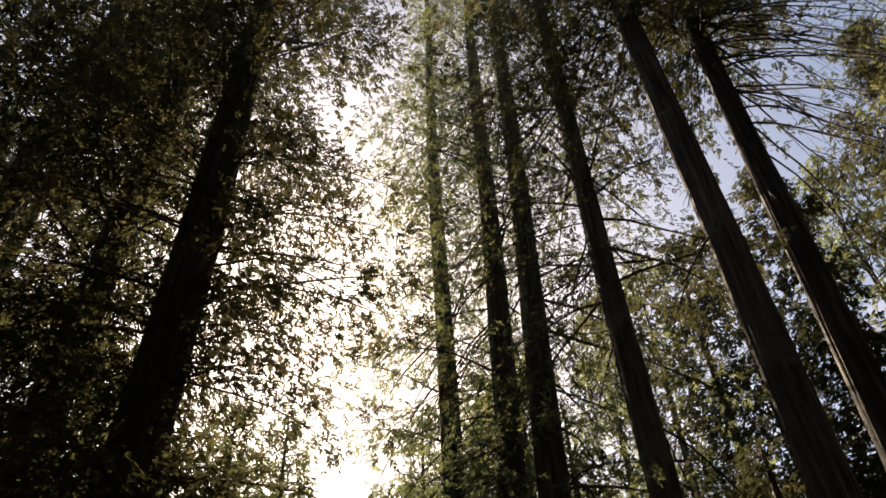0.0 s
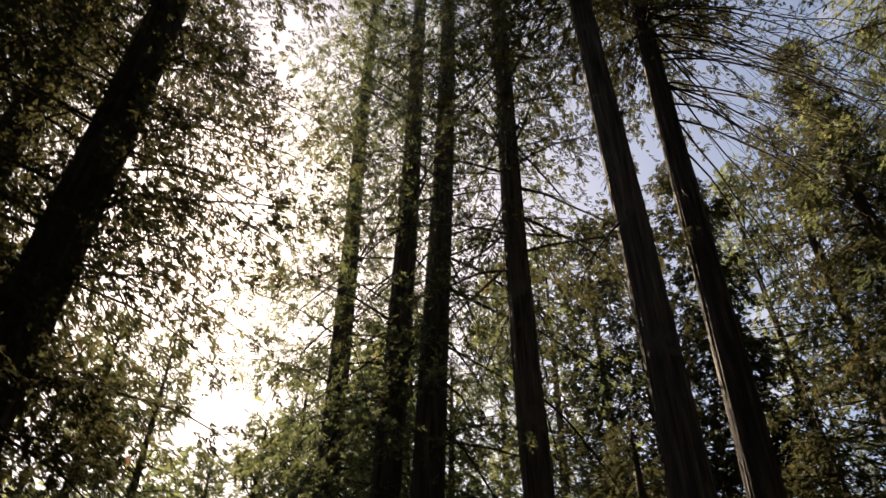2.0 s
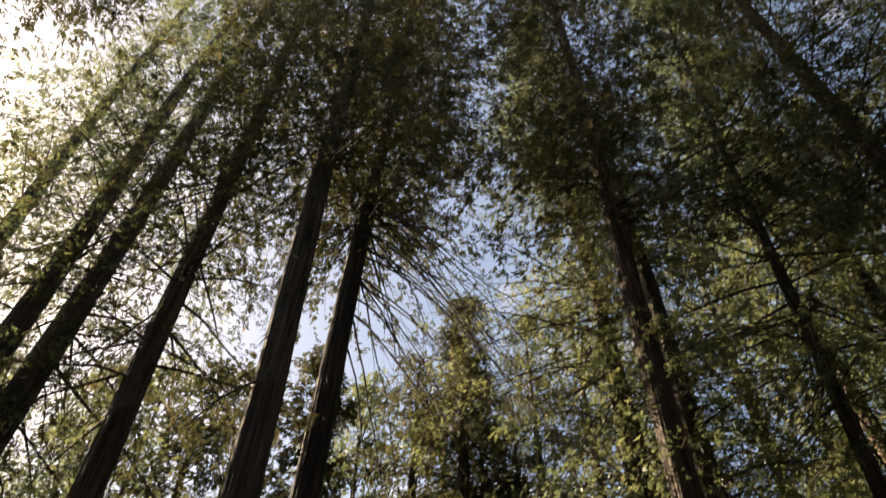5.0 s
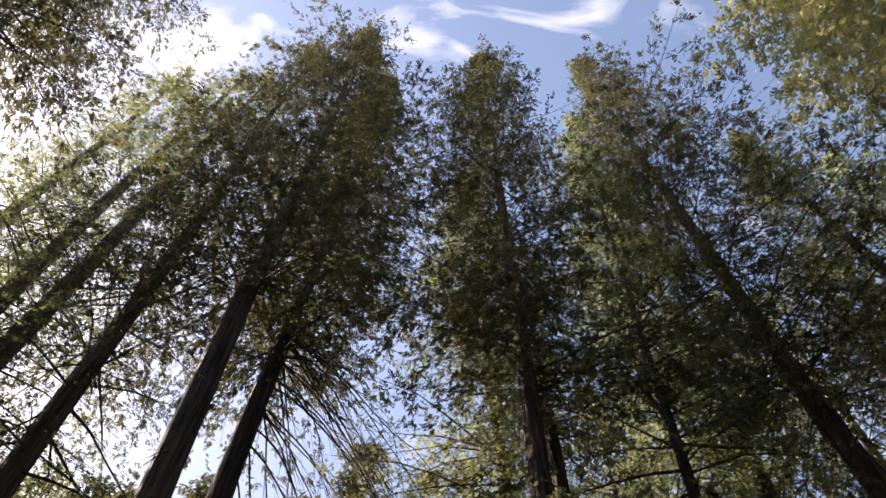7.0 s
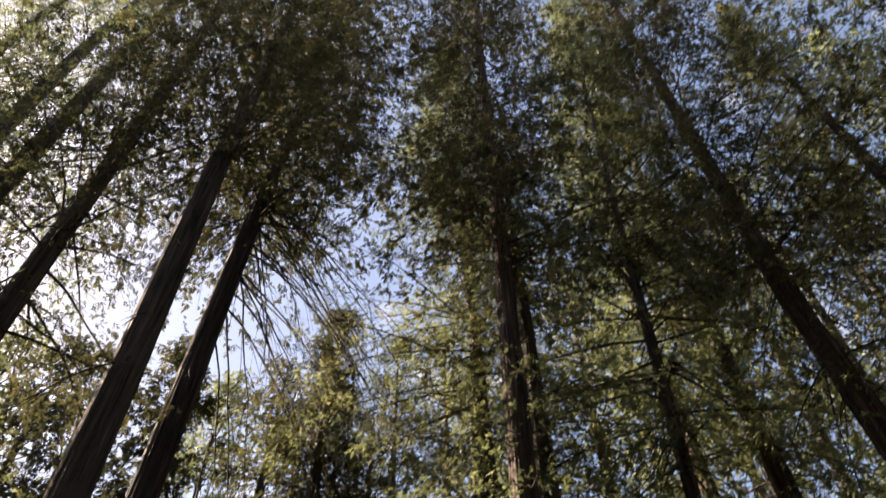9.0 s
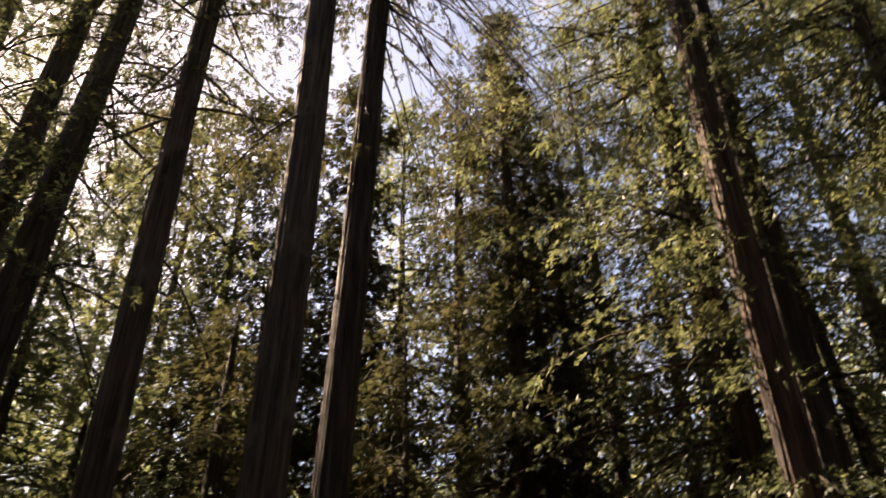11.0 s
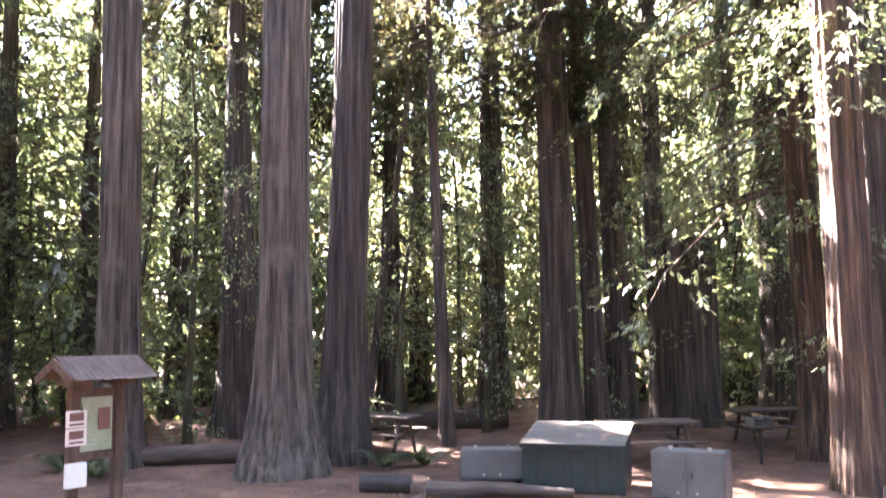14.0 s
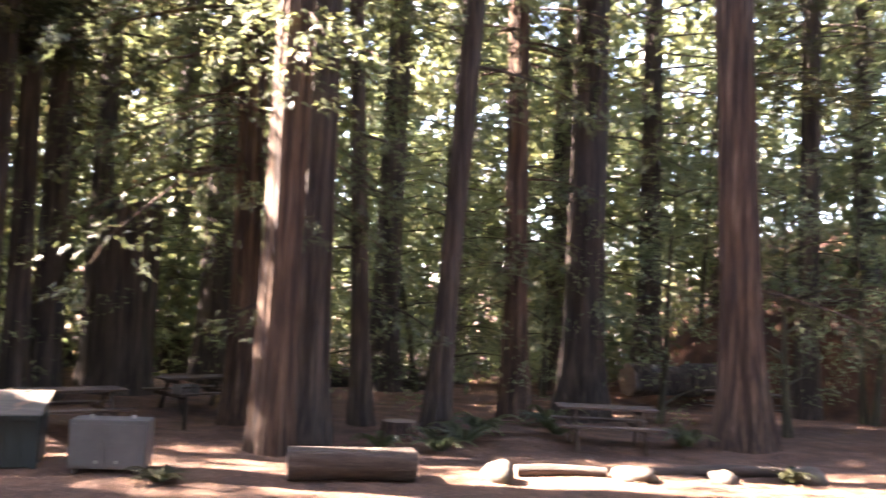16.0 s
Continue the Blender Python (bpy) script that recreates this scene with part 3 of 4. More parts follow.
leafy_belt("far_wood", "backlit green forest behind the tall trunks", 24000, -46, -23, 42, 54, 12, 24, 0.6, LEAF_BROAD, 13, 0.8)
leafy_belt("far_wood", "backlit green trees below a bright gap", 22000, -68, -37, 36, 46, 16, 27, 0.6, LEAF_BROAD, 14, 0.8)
leafy_belt("far_wood", "far pale green forest behind the dark trunks", 26000, -24, 34, 58, 76, 20, 36, 0.9, LEAF_BROAD, 16, 0.85)
leafy_belt("far_wood", "sunlit green woods beyond the campsites", 50000, 10, 84, 33, 46, 16, 28, 0.55, LEAF_LIT, 15, 0.75)
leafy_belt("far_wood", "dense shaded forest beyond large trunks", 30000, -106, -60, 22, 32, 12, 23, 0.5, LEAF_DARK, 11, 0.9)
# out of view, added only to close off the sky behind the camera
leafy_belt("far_wood", "unseen forest added behind the view to block skylight", 14000, 98, 262, 15, 34, 26, 38, 1.0, LEAF_DARK, 12, 0.9)


def broadleaf(az, d, H, R, seed, lean=(0, 0), base=1.5, n=2000, size=0.125, label="young laurel with bright small leaves", leaves=None, stem=0.09, bark=None):
    """An understory tree: a bent stem, forking limbs and clumps of broad leaves."""
    rs = np.random.RandomState(seed)
    p0 = polar(az, d)
    t = thing("understory_tree", pose(p0[0], p0[1], float(ground_z(*p0))), label, "tree", "understory trees")
    s = np.linspace(0, 1, 12)
    c = np.stack([lean[0] * s ** 1.4 + 0.12 * np.sin(s * 5 + seed), lean[1] * s + 0.12 * np.cos(s * 4 + seed), -0.1 + (H + 0.1) * s], 1)
    v, f = tube(c, np.linspace(stem, 0.015, 12) + 0.5 * stem * np.exp(-s * 14), 10, 0.03, seed)
    fast_mesh("trunk", v, f, bark or BARK_MOSS, t, True)
    Ps, Ds = [], []
    k = 14
    for i in range(k):
        u = base / H + (1 - base / H) * (i + rs.rand()) / k
        q = c[min(int(u * 11), 10)]
        a = rs.rand() * 6.283
        L = R * (0.5 + 0.7 * rs.rand()) * (1.15 - 0.6 * u)
        path = limb_path(rs, q, a, L, 0.45, 0.35, 6)
        v, f = tube(path, np.linspace(stem * 0.35, 0.006, 6), 5)
        fast_mesh("limb", v, f, bark or BARK_MOSS, t)
        m = n // k
        kn = 9
        node = path[1 + rs.randint(5, size=kn)] + rs.randn(kn, 3) * np.array([0.5, 0.5, 0.4]) * (0.4 + L * 0.3)
        x = node[rs.randint(kn, size=m)] + rs.randn(m, 3) * np.array([0.2, 0.2, 0.1])
        Ps.append(x)
        Ds.append(rs.randn(m, 3) * 0.6 + np.array([0, 0, -0.4]))
    v, f = leaflets(rs, np.concatenate(Ps), np.concatenate(Ds), size, 0.2)
    tagged(fast_mesh("crown", v, f, leaves or LEAF_BROAD, t), kind="stuff")
    return t


def understory():
    rs = np.random.RandomState(5)
    for i in range(40):
        az = -60 + 125 * (i + rs.rand()) / 40
        d = 19 + 10 * rs.rand()
        if 10 < az < 16.5:
            d += 6
        broadleaf(az, d, 5 + 7 * rs.rand(), 2.0 + 0.8 * rs.rand(), 200 + i, lean=(rs.randn() * 0.7, rs.randn() * 0.4), base=0.8)


understory()


# ---- campground things ----
GREEN_PAINT = surface("green_painted_boards", [(0.1, (0.0085, 0.0155, 0.0155)), (0.6, (0.013, 0.0235, 0.0235)), (1.0, (0.022, 0.036, 0.035))], scale=3.0, stretch=(1, 1, 0.3), rough=0.6, bump=0.15, depth=0.004)
GREY_PAINT = surface("grey_painted_steel", [(0.1, (0.0629, 0.0612, 0.063)), (0.6, (0.0888, 0.0864, 0.0875)), (1.0, (0.118, 0.115, 0.115))], scale=2.5, rough=0.5, bump=0.08, depth=0.003, spots=((0.14, 0.10, 0.08), 2.2, 0.64))
LID_PAINT = surface("weathered_lid", [(0.1, (0.048, 0.0413, 0.0334)), (0.55, (0.08, 0.0702, 0.0578)), (1.0, (0.128, 0.113, 0.095))], scale=4.0, stretch=(0.4, 2, 1), rough=0.75, bump=0.2, depth=0.004, spots=((0.22, 0.13, 0.09), 3.0, 0.58))
BROWN_WOOD = surface("brown_stained_post", [(0.1, (0.04, 0.025, 0.018)), (0.6, (0.085, 0.052, 0.038)), (1.0, (0.14, 0.09, 0.07))], scale=5.0, stretch=(2, 2, 0.3), bump=0.4, depth=0.006)
SHAKES = surface("grey_wood_shakes", [(0.1, (0.06, 0.041, 0.032)), (0.6, (0.115, 0.082, 0.065)), (1.0, (0.2, 0.15, 0.125))], scale=4.0, stretch=(3, 0.5, 1), bump=0.4, depth=0.006)
TABLE_WOOD = surface("worn_table_planks", [(0.1, (0.034, 0.023, 0.017)), (0.6, (0.066, 0.046, 0.036)), (1.0, (0.115, 0.088, 0.072))], scale=4.0, stretch=(0.4, 3, 3), bump=0.3, depth=0.005)
LOGWOOD = surface("weathered_log", [(0.1, (0.018, 0.012, 0.009)), (0.5, (0.0465, 0.03225, 0.02475)), (1.0, (0.105, 0.078, 0.0615))], scale=4.0, stretch=(0.35, 2.5, 2.5), bump=0.7, depth=0.02)
ENDGRAIN = surface("log_end_grain", [(0.1, (0.1, 0.07, 0.05)), (0.6, (0.2, 0.145, 0.11)), (1.0, (0.3, 0.23, 0.18))], scale=9.0, bump=0.3, depth=0.005)
STONE = surface("grey_stone", [(0.1, (0.027, 0.0216, 0.0168)), (0.5, (0.06, 0.0492, 0.0384)), (1.0, (0.126, 0.1068, 0.087))], scale=5.0, bump=0.6, depth=0.02, spots=((0.10, 0.11, 0.06), 3.0, 0.6))
LATCH_STEEL = surface("worn_pale_steel", [(0.0, (0.24, 0.23, 0.22)), (1.0, (0.36, 0.35, 0.33))], scale=9.0, rough=0.6, bump=0.05, depth=0.001)
WHITE_PAPER = surface("white_paper", [(0.0, (0.62, 0.62, 0.6)), (1.0, (0.75, 0.75, 0.72))], scale=3.0, rough=0.6, bump=0.02, depth=0.001)
SIGN_WHITE = surface("sign_white", [(0.0, (0.55, 0.5, 0.48)), (1.0, (0.68, 0.63, 0.6))], scale=4.0, rough=0.45, bump=0.02, depth=0.001)
SIGN_DARK = surface("sign_brown", [(0.0, (0.12, 0.05, 0.04)), (1.0, (0.17, 0.08, 0.06))], scale=4.0, rough=0.5, bump=0.02, depth=0.001)
MAP_GREEN = surface("printed_map", [(0.2, (0.13, 0.2, 0.11)), (0.5, (0.24, 0.28, 0.18)), (0.75, (0.3, 0.31, 0.26)), (1.0, (0.2, 0.27, 0.3))], scale=2.0, rough=0.35, bump=0.0, detail=2.0, fine=6.0)
MAP_PALE = surface("faded_print", [(0.0, (0.3, 0.32, 0.26)), (1.0, (0.36, 0.37, 0.31))], scale=5.0, rough=0.4, bump=0.0)
BLACK_STEEL = surface("rusty_black_steel", [(0.1, (0.02, 0.018, 0.016)), (0.6, (0.045, 0.035, 0.03)), (1.0, (0.10, 0.06, 0.04))], scale=6.0, rough=0.6, bump=0.2, depth=0.004, metal=0.4)


def at(x, y, rz=0, dz=0.0):
    return pose(x, y, float(ground_z(x, y)) + dz, 0, 0, rz)


def storage_bin():
    t = thing("storage_bin", at(1.43, 13.55, -17), "low dark green wooden storage bin with a sloping grey lid", "bin")
    w, dp, hf, hb = 1.5, 1.0, 0.72, 0.92
    for i in range(8):
        x = -w / 2 + w * i / 8
        part("board", boxed(x + 0.0015, -dp / 2, 0.02, x + w / 8 - 0.0015, -dp / 2 + 0.03, hf, 0.006), GREEN_PAINT, t)
    part("back_panel", boxed(-w / 2, dp / 2 - 0.03, 0.02, w / 2, dp / 2, hb, 0.005), GREEN_PAINT, t)
    for sx in (-1, 1):
        bm = bmesh.new()
        x0, x1 = sorted((sx * w / 2, sx * (w / 2 - 0.03)))
        vs = [bm.verts.new(c) for x in (x0, x1) for c in ((x, -dp / 2 + 0.032, 0.02), (x, dp / 2 - 0.032, 0.02), (x, dp / 2 - 0.032, hb), (x, -dp / 2 + 0.032, hf))]
        for q in ((0, 1, 2, 3), (7, 6, 5, 4), (0, 4, 5, 1), (1, 5, 6, 2), (2, 6, 7, 3), (3, 7, 4, 0)):
            bm.faces.new([vs[k] for k in q])
        bmesh.ops.recalc_face_normals(bm, faces=bm.faces)
        part("side_panel", bm, GREEN_PAINT, t)
        part("corner_post", boxed(sx * w / 2 - 0.035, -dp / 2 - 0.02, 0, sx * w / 2 + 0.035, -dp / 2 - 0.001, hf, 0.006), GREEN_PAINT, t)
    tilt = math.degrees(math.atan2(hb - hf, dp))
    lid = part("lid", boxed(-w / 2 - 0.06, -dp / 2 - 0.1, -0.015, w / 2 + 0.06, dp / 2 + 0.06, 0.02, 0.006), LID_PAINT, t, "weathered grey sloping lid")
    lid.matrix_basis = pose(0, 0, (hf + hb) / 2 + 0.03, tilt)
    trim = part("front_trim", boxed(-w / 2 - 0.06, -dp / 2 - 0.125, -0.055, w / 2 + 0.06, -dp / 2 - 0.103, 0.015, 0.004), GREEN_PAINT, lid)
    for sx in (-0.45, 0.45):
        part("hinge", boxed(sx - 0.05, dp / 2 - 0.05, 0.022, sx + 0.05, dp / 2 + 0.05, 0.03, 0.002), BLACK_STEEL, lid)
    part("hasp", boxed(-0.03, -dp / 2 - 0.03, hf - 0.2, 0.03, -dp / 2 - 0.021, hf - 0.08, 0.003), BLACK_STEEL, t)


def food_locker(x, y, rz, w, h, dp, label):
    t = thing("food_locker", at(x, y, rz), label, "locker", "grey food lockers")
    part("body", boxed(-w / 2, -dp / 2, 0.05, w / 2, dp / 2, h, 0.012), GREY_PAINT, t)
    for sx in (-1, 1):
        d = part("door", boxed(min(sx * 0.008, sx * (w / 2 - 0.02)), -dp / 2 - 0.018, 0.09, max(sx * 0.008, sx * (w / 2 - 0.02)), -dp / 2 - 0.002, h - 0.05, 0.006), GREY_PAINT, t)
        part("handle", boxed(sx * 0.06 - 0.015, -dp / 2 - 0.045, h * 0.5, sx * 0.06 + 0.015, -dp / 2 - 0.019, h * 0.5 + 0.10, 0.006), GREY_PAINT, d, "grey steel latch handle")
        part("lifting_tab", boxed(sx * w * 0.27 - 0.03, -0.01, h - 0.002, sx * w * 0.27 + 0.03, 0.01, h + 0.05, 0.004), LATCH_STEEL, t, "pale worn lifting tab")
        part("skid", boxed(sx * w * 0.4 - 0.04, -dp / 2 + 0.02, -0.02, sx * w * 0.4 + 0.04, dp / 2 - 0.02, 0.049, 0.004), BLACK_STEEL, t)
        part("tag", boxed(sx * w * 0.13 - 0.02, -dp / 2 - 0.023, 0.13, sx * w * 0.13 + 0.02, -dp / 2 - 0.0185, 0.17), LATCH_STEEL, t, "small pale tag")


def notice_board():
    """A roofed board on two posts; its long side runs along its own x axis."""
    t = thing("notice_board", at(-5.42, 11.42, 55), "brown wooden notice board with a shake roof and a trail map", "notice board")
    hp = 1.93
    for x in (-0.33, 0.33):
        part("post", boxed(x - 0.07, -0.07, -0.2, x + 0.07, 0.07, hp, 0.012), BROWN_WOOD, t)
    for z in (0.80, 1.68):
        part("rail", boxed(-0.258, -0.035, z, 0.258, 0.035, z + 0.09, 0.006), BROWN_WOOD, t)
    part("backboard", boxed(-0.257, -0.012, 0.892, 0.257, 0.012, 1.678, 0.0), BROWN_WOOD, t)
    m = part("map_sheet", boxed(-0.23, -0.02, 0.92, 0.23, -0.0125, 1.65), MAP_GREEN, t, "faded green and yellow printed map")
    part("photo", boxed(0.02, -0.024, 1.2, 0.2, -0.0205, 1.5), SIGN_DARK, m, "dark printed picture")
    for z in (1.0, 1.06):
        part("text_bar", boxed(-0.2, -0.023, z, 0.02, -0.0205, z + 0.014), MAP_PALE, m)
    L, half, rise = 1.2, 0.5, 0.26
    part("ridge_beam", boxed(-L / 2 + 0.05, -0.05, hp + rise - 0.16, L / 2 - 0.05, 0.05, hp + rise - 0.06, 0.006), BROWN_WOOD, t)
    for x in (-0.33, 0.33):
        part("cross_arm", boxed(x - 0.05, -half + 0.1, hp - 0.12, x + 0.05, half - 0.1, hp - 0.02, 0.008), BROWN_WOOD, t)
    rs = random.Random(4)
    roof = part("roof", boxed(-L / 2, -0.04, hp + rise - 0.03, L / 2, 0.04, hp + rise + 0.01, 0.008), BROWN_WOOD, t, "weathered shake roof")
    ang = math.degrees(math.atan2(rise, half))
    slope = math.hypot(rise, half)
    for sy in (-1, 1):
        deck = part("roof_deck", boxed(-L / 2, 0, -0.03, L / 2, slope, -0.01, 0.0), BROWN_WOOD, roof)
        deck.matrix_basis = pose(0, 0, hp + rise, 0, 0, 180 if sy < 0 else 0) @ pose(0, 0, 0, -ang)
        for row in range(5):
            x = -L / 2
            while x < L / 2 - 0.03:
                w = min(0.08 + 0.08 * rs.random(), L / 2 - x)
                y0 = slope * row / 5 - 0.02
                sh = part("shingle", boxed(x + 0.003, y0, 0, x + w - 0.003, y0 + slope / 5 + 0.07 + 0.02 * rs.random(), 0.014), SHAKES, roof)
                sh.matrix_basis = pose(0, 0, hp + rise, 0, 0, 180 if sy < 0 else 0) @ pose(0, 0, 0.012 - 0.0, -ang - 1.5)
                x += w
    for sx in (-1, 1):
        for sy in (-1, 1):
            b = part("barge_board", boxed(-0.015, 0, -0.12, 0.015, slope + 0.02, -0.005, 0.003), BROWN_WOOD, roof)
            b.matrix_basis = pose(sx * (L / 2 + 0.018), 0, hp + rise + 0.012, 0, 0, 180 if sy < 0 else 0) @ pose(0, 0, 0, -ang)
    # plates on the nearer post
    for k, z in enumerate((1.26, 1.02)):
        s = part("sign_plate", boxed(-0.33 - 0.15, -0.095, z, -0.33 + 0.15, -0.085, z + 0.23, 0.004), SIGN_WHITE, t, "small pale rule sign with dark marks")
        part("sign_mark", boxed(-0.33 - 0.1, -0.1, z + 0.09, -0.33 + 0.1, -0.0955, z + 0.2), SIGN_DARK, s)
        part("text_bar", boxed(-0.33 - 0.1, -0.1, z + 0.03, -0.33 + 0.1, -0.0955, z + 0.06), SIGN_DARK, s)
    part("paper_box", boxed(-0.33 - 0.15, -0.17, 0.48, -0.33 + 0.13, -0.075, 0.80, 0.01), WHITE_PAPER, t, "white leaflet box")
    part("post_base", boxed(-0.33 - 0.14, -0.14, -0.1, -0.33 + 0.14, 0.14, 0.28, 0.03), STONE, t)


def log(name, x0, y0, x1, y1, r, label, seed=1, taper=0.9, sink=0.25, flat=False, cat="log", mat=None):
    """A fallen log between two places, sunk a little into the litter."""
    rs = np.random.RandomState(seed)
    a, b = np.array([x0, y0]), np.array([x1, y1])
    L = np.linalg.norm(b - a)
    m = (a + b) / 2
    rz = math.degrees(math.atan2(*(b - a)[::-1]))
    t = thing(name, at(m[0], m[1], rz, r * (1 - sink)), label, cat)
    n = 14
    x = np.linspace(-L / 2, L / 2, n)
    path = np.stack([x, 0.03 * np.sin(x * 2 + seed), 0.02 * np.cos(x * 3)], 1)
    rad = np.linspace(r, r * taper, n) * (1 + 0.04 * rs.randn(n))
    v, f = tube(path, rad, 24, 0.05, seed)
    if flat:
        v[:, 2] = np.minimum(v[:, 2], r * 0.55)
    fast_mesh("trunk", v, f, mat or LOGWOOD, t, True)
    for k, e in ((0, -L / 2), (n - 1, L / 2)):
        ring = v.reshape(n, 24, 3)[k]
        c = ring.mean(0) + np.array([0.02 * np.sign(e), 0, 0])
        vv = np.concatenate([ring, [c]])
        ff = np.array([[i, (i + 1) % 24, 24] for i in range(24)])
        fast_mesh("end_grain", vv, ff if e > 0 else ff[:, ::-1], ENDGRAIN, t)
    return t


def rock(x, y, r, h, seed, label="low rounded grey stone in the litter"):
    bm = bmesh.new()
    bmesh.ops.create_icosphere(bm, subdivisions=3, radius=1.0)
    for v in bm.verts:
        k = 1 + 0.32 * noise.noise(v.co * 1.1 + Vector((seed * 3.1, 0, 0))) + 0.1 * noise.noise(v.co * 4 + Vector((seed, 2, 0)))
        v.co = Vector((v.co.x * r * k, v.co.y * r * 0.75 * k, v.co.z * h * k))
    o = part("rock", bm, STONE)
    for q in o.data.polygons:
        q.use_smooth = True
    o.matrix_world = at(x, y, seed * 47 % 360, h * 0.35)
    tagged(o, label, "rock", "stones by the track")


def picnic_table(x, y, rz, label):
    t = thing("picnic_table", at(x, y, rz), label, "table", "picnic tables of the campground")
    L = 1.85
    for i in range(5):
        y0 = -0.37 + i * 0.15
        part("tabletop_plank", boxed(-L / 2, y0, 0.72, L / 2, y0 + 0.14, 0.76, 0.006), TABLE_WOOD, t)
    for sy in (-1, 1):
        for k in range(2):
            y0 = sy * 0.66 - 0.13 + k * 0.135
            part("bench_plank", boxed(-L / 2, y0, 0.42, L / 2, y0 + 0.125, 0.46, 0.006), TABLE_WOOD, t)
    for sx in (-0.62, 0.62):
        part("bench_beam", boxed(sx - 0.02, -0.78, 0.33, sx + 0.02, 0.78, 0.418, 0.005), TABLE_WOOD, t)
        part("top_beam", boxed(sx - 0.02, -0.34, 0.63, sx + 0.02, 0.34, 0.718, 0.005), TABLE_WOOD, t)
        for sy in (-1, 1):
            leg = part("leg", boxed(-0.02, -0.045, -0.06, 0.02, 0.045, 0.76, 0.005), TABLE_WOOD, t)
            leg.matrix_basis = pose(sx + 0.042, sy * 0.52, 0, sy * 24)
    return t


def stump(x, y, r, h, seed, label, flare=0.5, bark=None):
    t = thing("tree_stump", at(x, y), label, "stump")
    z = np.linspace(-0.1, h, 8)
    v, f = tube(np.stack([0 * z, 0 * z, z], 1), r * (1 + flare * np.exp(-np.maximum(z, 0) / 0.15)), 28, 0.07, seed)
    fast_mesh("trunk", v, f, bark or BARK_RED, t, True)
    ring = v.reshape(8, 28, 3)[-1]
    fast_mesh("cut_top", np.concatenate([ring, [ring.mean(0) + [0, 0, 0.015]]]), np.array([[i, 28, (i + 1) % 28] for i in range(28)])[:, ::-1], ENDGRAIN, t)


def fire_grill(x, y, rz):
    t = thing("pedestal_grill", at(x, y, rz), "small steel camp grill on a post with pale plates", "grill")
    bm = bmesh.new()
    bmesh.ops.create_cone(bm, cap_ends=True, segments=14, radius1=0.035, radius2=0.035, depth=0.7, matrix=Matrix.Translation((0, 0, 0.3)))
    part("post", bm, BLACK_STEEL, t)
    part("firebox", boxed(-0.2, -0.15, 0.65, 0.2, 0.15, 0.69, 0.006), BLACK_STEEL, t)
    part("side_plate", boxed(-0.2, -0.15, 0.691, -0.19, 0.15, 0.86, 0.003), GREY_PAINT, t)
    part("side_plate", boxed(0.19, -0.15, 0.691, 0.2, 0.15, 0.86, 0.003), GREY_PAINT, t)
    part("back_plate", boxed(-0.189, 0.14, 0.691, 0.189, 0.15, 0.86, 0.003), GREY_PAINT, t)
    for i in range(9):
        part("grate_bar", boxed(-0.17 + i * 0.042, -0.14, 0.80, -0.162 + i * 0.042, 0.138, 0.808), BLACK_STEEL, t)


def fern(x, y, r, seed, n=16, label="green sword fern in shade", dark=False):
    rs = np.random.RandomState(seed)
    t = thing("fern", at(x, y), label, "fern", "ferns on the forest floor")
    for i in range(n):
        a, L = rs.rand() * 6.283, r * (0.7 + 0.5 * rs.rand())
        s = np.linspace(0, 1, 16)
        rise = 0.6 + 0.5 * rs.rand()
        c = np.stack([np.sin(a) * L * s, np.cos(a) * L * s, L * (rise * s * 1.6 - 1.25 * rise * s * s)], 1)
        la = np.array([np.cos(a), -np.sin(a), 0])
        o = np.array([np.sin(a), np.cos(a), -0.2])
        vs, fs = list(c), []
        for k in range(1, 15):
            for sg in (-1, 1):
                w = r * 0.22 * (1 - abs(s[k] - 0.35) * 1.2)
                fs.append((k, k + 1, len(vs)))
                vs.append(c[k] + sg * la * w + o * w * 0.3 + np.array([0, 0, -0.1 * w]))
        fast_mesh("frond", vs, np.array(fs), LEAF_DARK if dark else LEAF_LIT, t)


storage_bin()
food_locker(2.86, 12.2, -27, 1.02, 0.71, 0.45, "grey steel food locker beside the green bin")
food_locker(0.06, 14.15, -2, 1.03, 0.54, 0.5, "low grey steel food locker behind a log")
notice_board()
log("fallen_log", -0.95, 12.85, 1.25, 12.75, 0.17, "thin weathered grey log lying before the bin", 3, 0.4)
log("log_bench", 4.95, 10.95, 6.62, 10.3, 0.29, "thick split log bench with a worn flat top", 4, 1.0, 0.15, True, "bench")
log("fallen_log", -6.6, 16.0, -4.6, 16.2, 0.2, "dark fallen log under the trees", 5)
log("fallen_log", -3.2, 21.5, 0.5, 22.4, 0.28, "long fallen log far back in shade", 6)
log("fallen_log", 9.0, 24, 14.5, 22, 0.35, "long fallen trunk in the undergrowth", 7, mat=BARK)
log("fallen_log", 17.3, 16.2, 22.5, 15.2, 0.45, "broad dark fallen trunk at the foot of a bank", 8, mat=BARK)
log("kerb_log", 8.1, 9.75, 9.3, 9.1, 0.09, "short sunlit log edging the track", 9)
log("kerb_log", 10.2, 9.0, 12.8, 8.1, 0.1, "sunlit log edging the track", 10)
log("fallen_log", -1.98, 13.2, -1.2, 13.1, 0.17, "short dark piece of log on the litter", 12, 0.9, 0.45, mat=DEADWOOD)
rock(7.65, 9.62, 0.27, 0.22, 2)
rock(9.56, 8.75, 0.34, 0.15, 3)
rock(10.9, 8.2, 0.26, 0.12, 5)
rock(12.3, 7.7, 0.3, 0.2, 7)
picnic_table(2.95, 15.9, 4, "weathered wooden picnic table with a sunlit top")
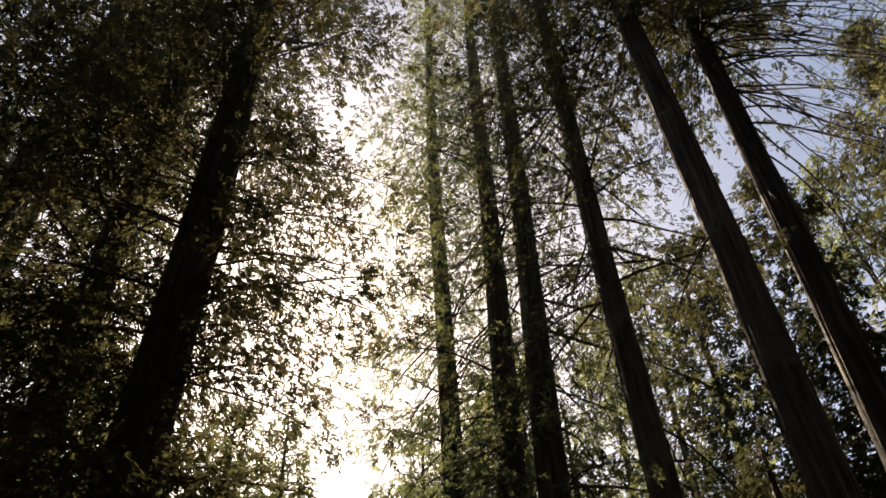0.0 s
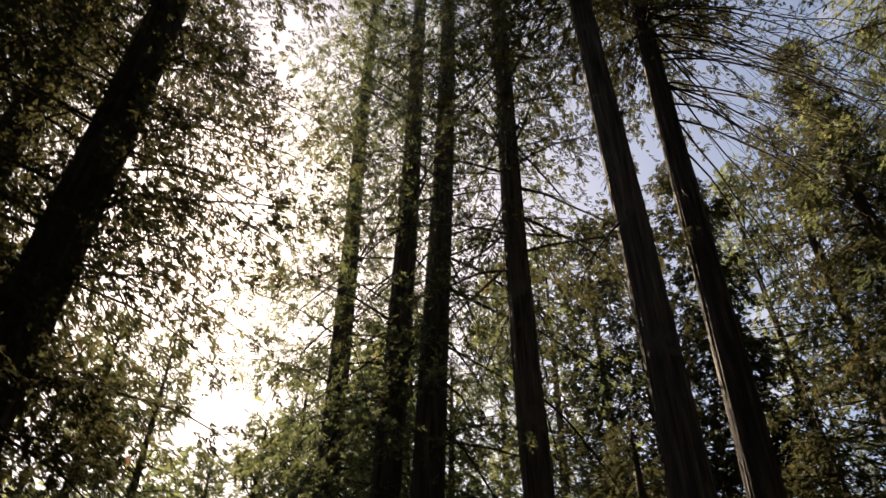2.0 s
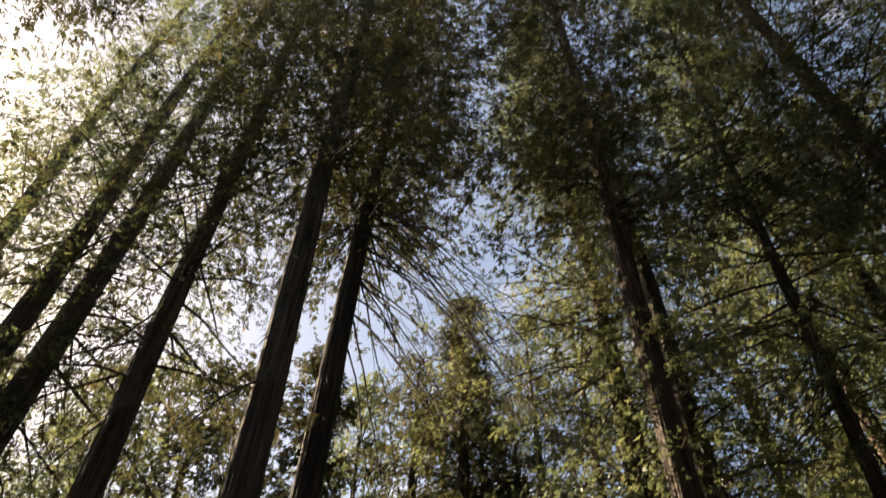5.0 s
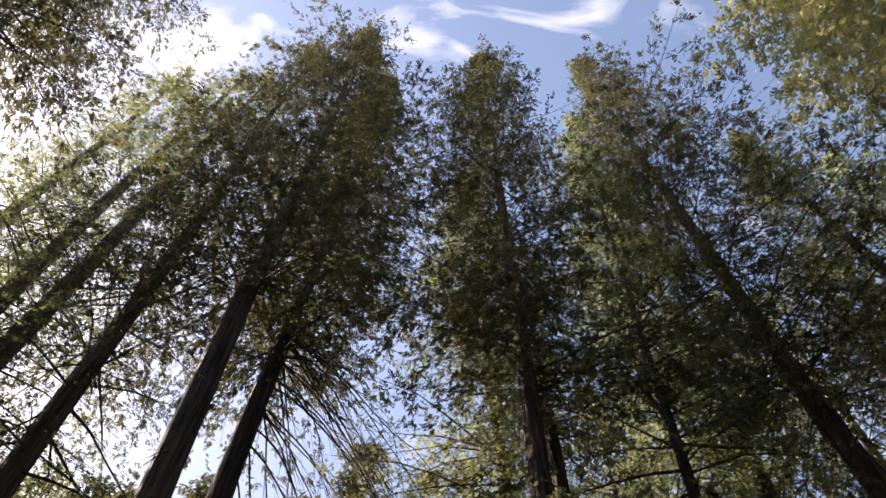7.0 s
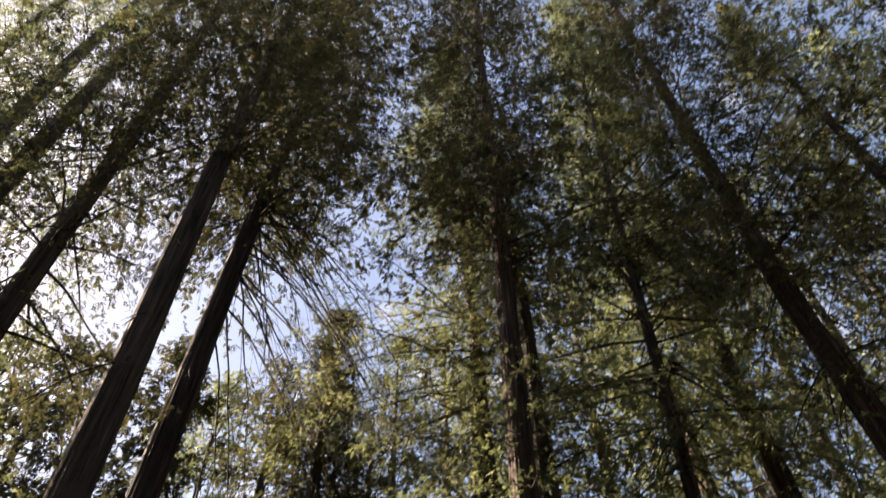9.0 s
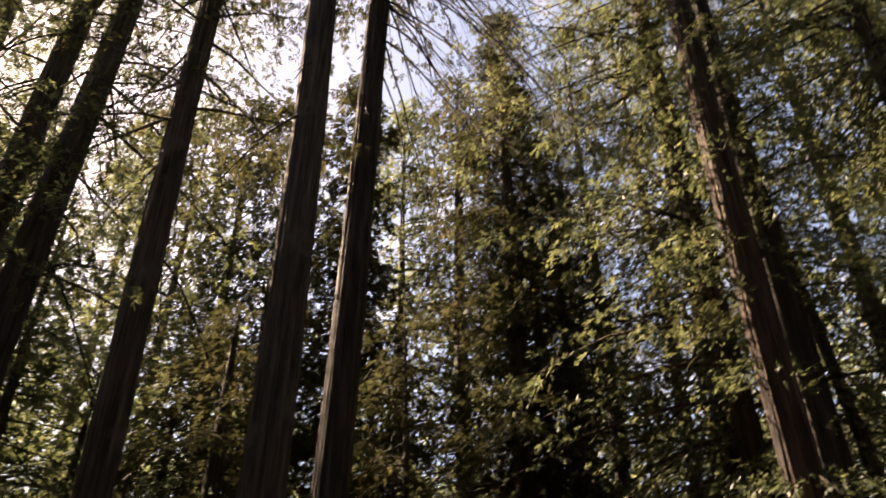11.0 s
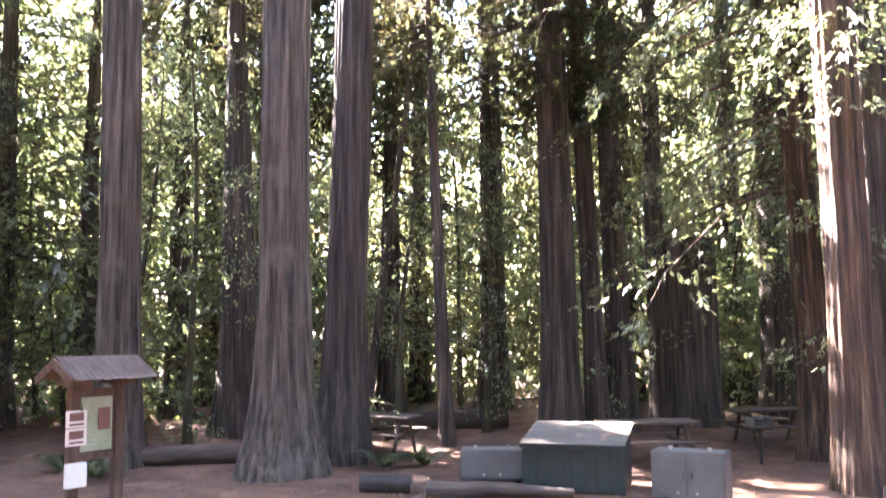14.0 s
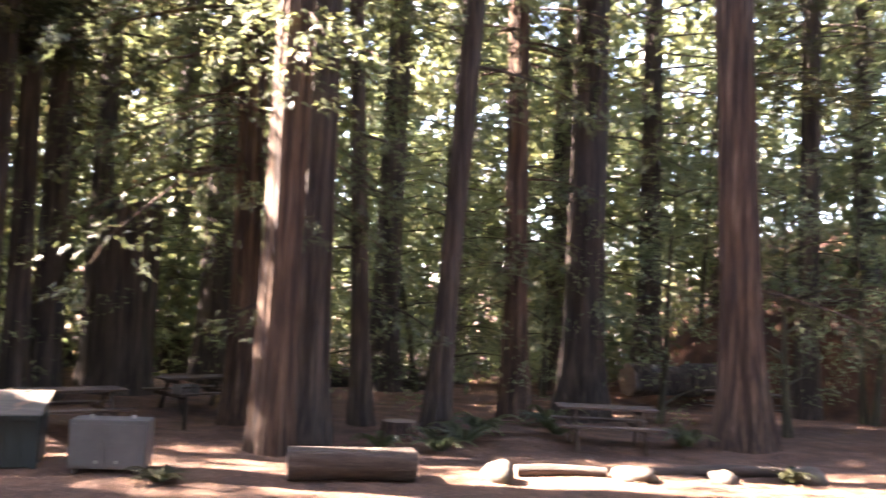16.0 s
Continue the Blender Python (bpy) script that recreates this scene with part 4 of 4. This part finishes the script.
picnic_table(-2.35, 17.6, -20, "weathered wooden picnic table in shade")
picnic_table(6.1, 18.6, 10, "dark wooden picnic table by a broad trunk")
picnic_table(11.5, 11.3, -35, "dark wooden picnic table beside the track")
picnic_table(17.5, 12.6, -55, "dark wooden picnic table at the foot of a bank")
stump(8.45, 13.7, 0.3, 0.35, 3, "low cut stump with a sunlit top")
stump(5.25, 22.0, 0.72, 4.8, 5, "huge dark broken redwood stump in shade", 0.15, BARK)
fire_grill(5.05, 16.0, 15)
fern(3.28, 11.3, 0.42, 1, 22, "small dark green fern clump beside the locker", True)
fern(-1.9, 15.6, 0.7, 2)
fern(-1.2, 16.0, 0.6, 3)
fern(8.3, 12.1, 0.7, 4)
fern(9.2, 12.6, 0.8, 5)
fern(10.2, 13.4, 0.8, 6)
fern(7.6, 12.9, 0.6, 7)
fern(11.5, 12.6, 0.7, 8)
fern(11.9, 7.75, 0.45, 9, 18, "small dark fern clump beside the track", True)
fern(13.2, 10.8, 0.7, 10)
fern(12.4, 13.9, 0.8, 11)
fern(-6.9, 14.6, 0.7, 12)
fern(-7.9, 15.4, 0.8, 13)
fern(6.4, 12.0, 0.35, 14, 12)


def litter():
    """Fallen sprays and twigs on the floor."""
    rs = np.random.RandomState(21)
    n = 30000
    az, d = np.radians(-60 + 135 * rs.rand(n)), 7.5 + 10 * rs.rand(n) ** 1.2
    x, y = d * np.sin(az), d * np.cos(az)
    P = np.stack([x, y, ground_z(x, y) + 0.012], 1)
    D = rs.randn(n, 3)
    D[:, 2] *= 0.08
    D /= np.linalg.norm(D, axis=1)[:, None]
    S = np.cross(D, [0, 0, 1.0]) * 0.012
    L = (0.05 + 0.12 * rs.rand(n))[:, None]
    v = np.stack([P - S, P + S, P + D * L + [0, 0, 0.008]], 1).reshape(-1, 3)
    tagged(fast_mesh("needle_litter", v, np.arange(n * 3).reshape(-1, 3), LITTER), "dry brown fallen sprays and twigs on the ground", "litter", kind="stuff")


LITTER = surface("dry_litter", [(0.1, (0.057, 0.0297, 0.018)), (0.5, (0.142, 0.0792, 0.048)), (1.0, (0.257, 0.165, 0.108))], scale=3.0, bump=0.0)
litter()
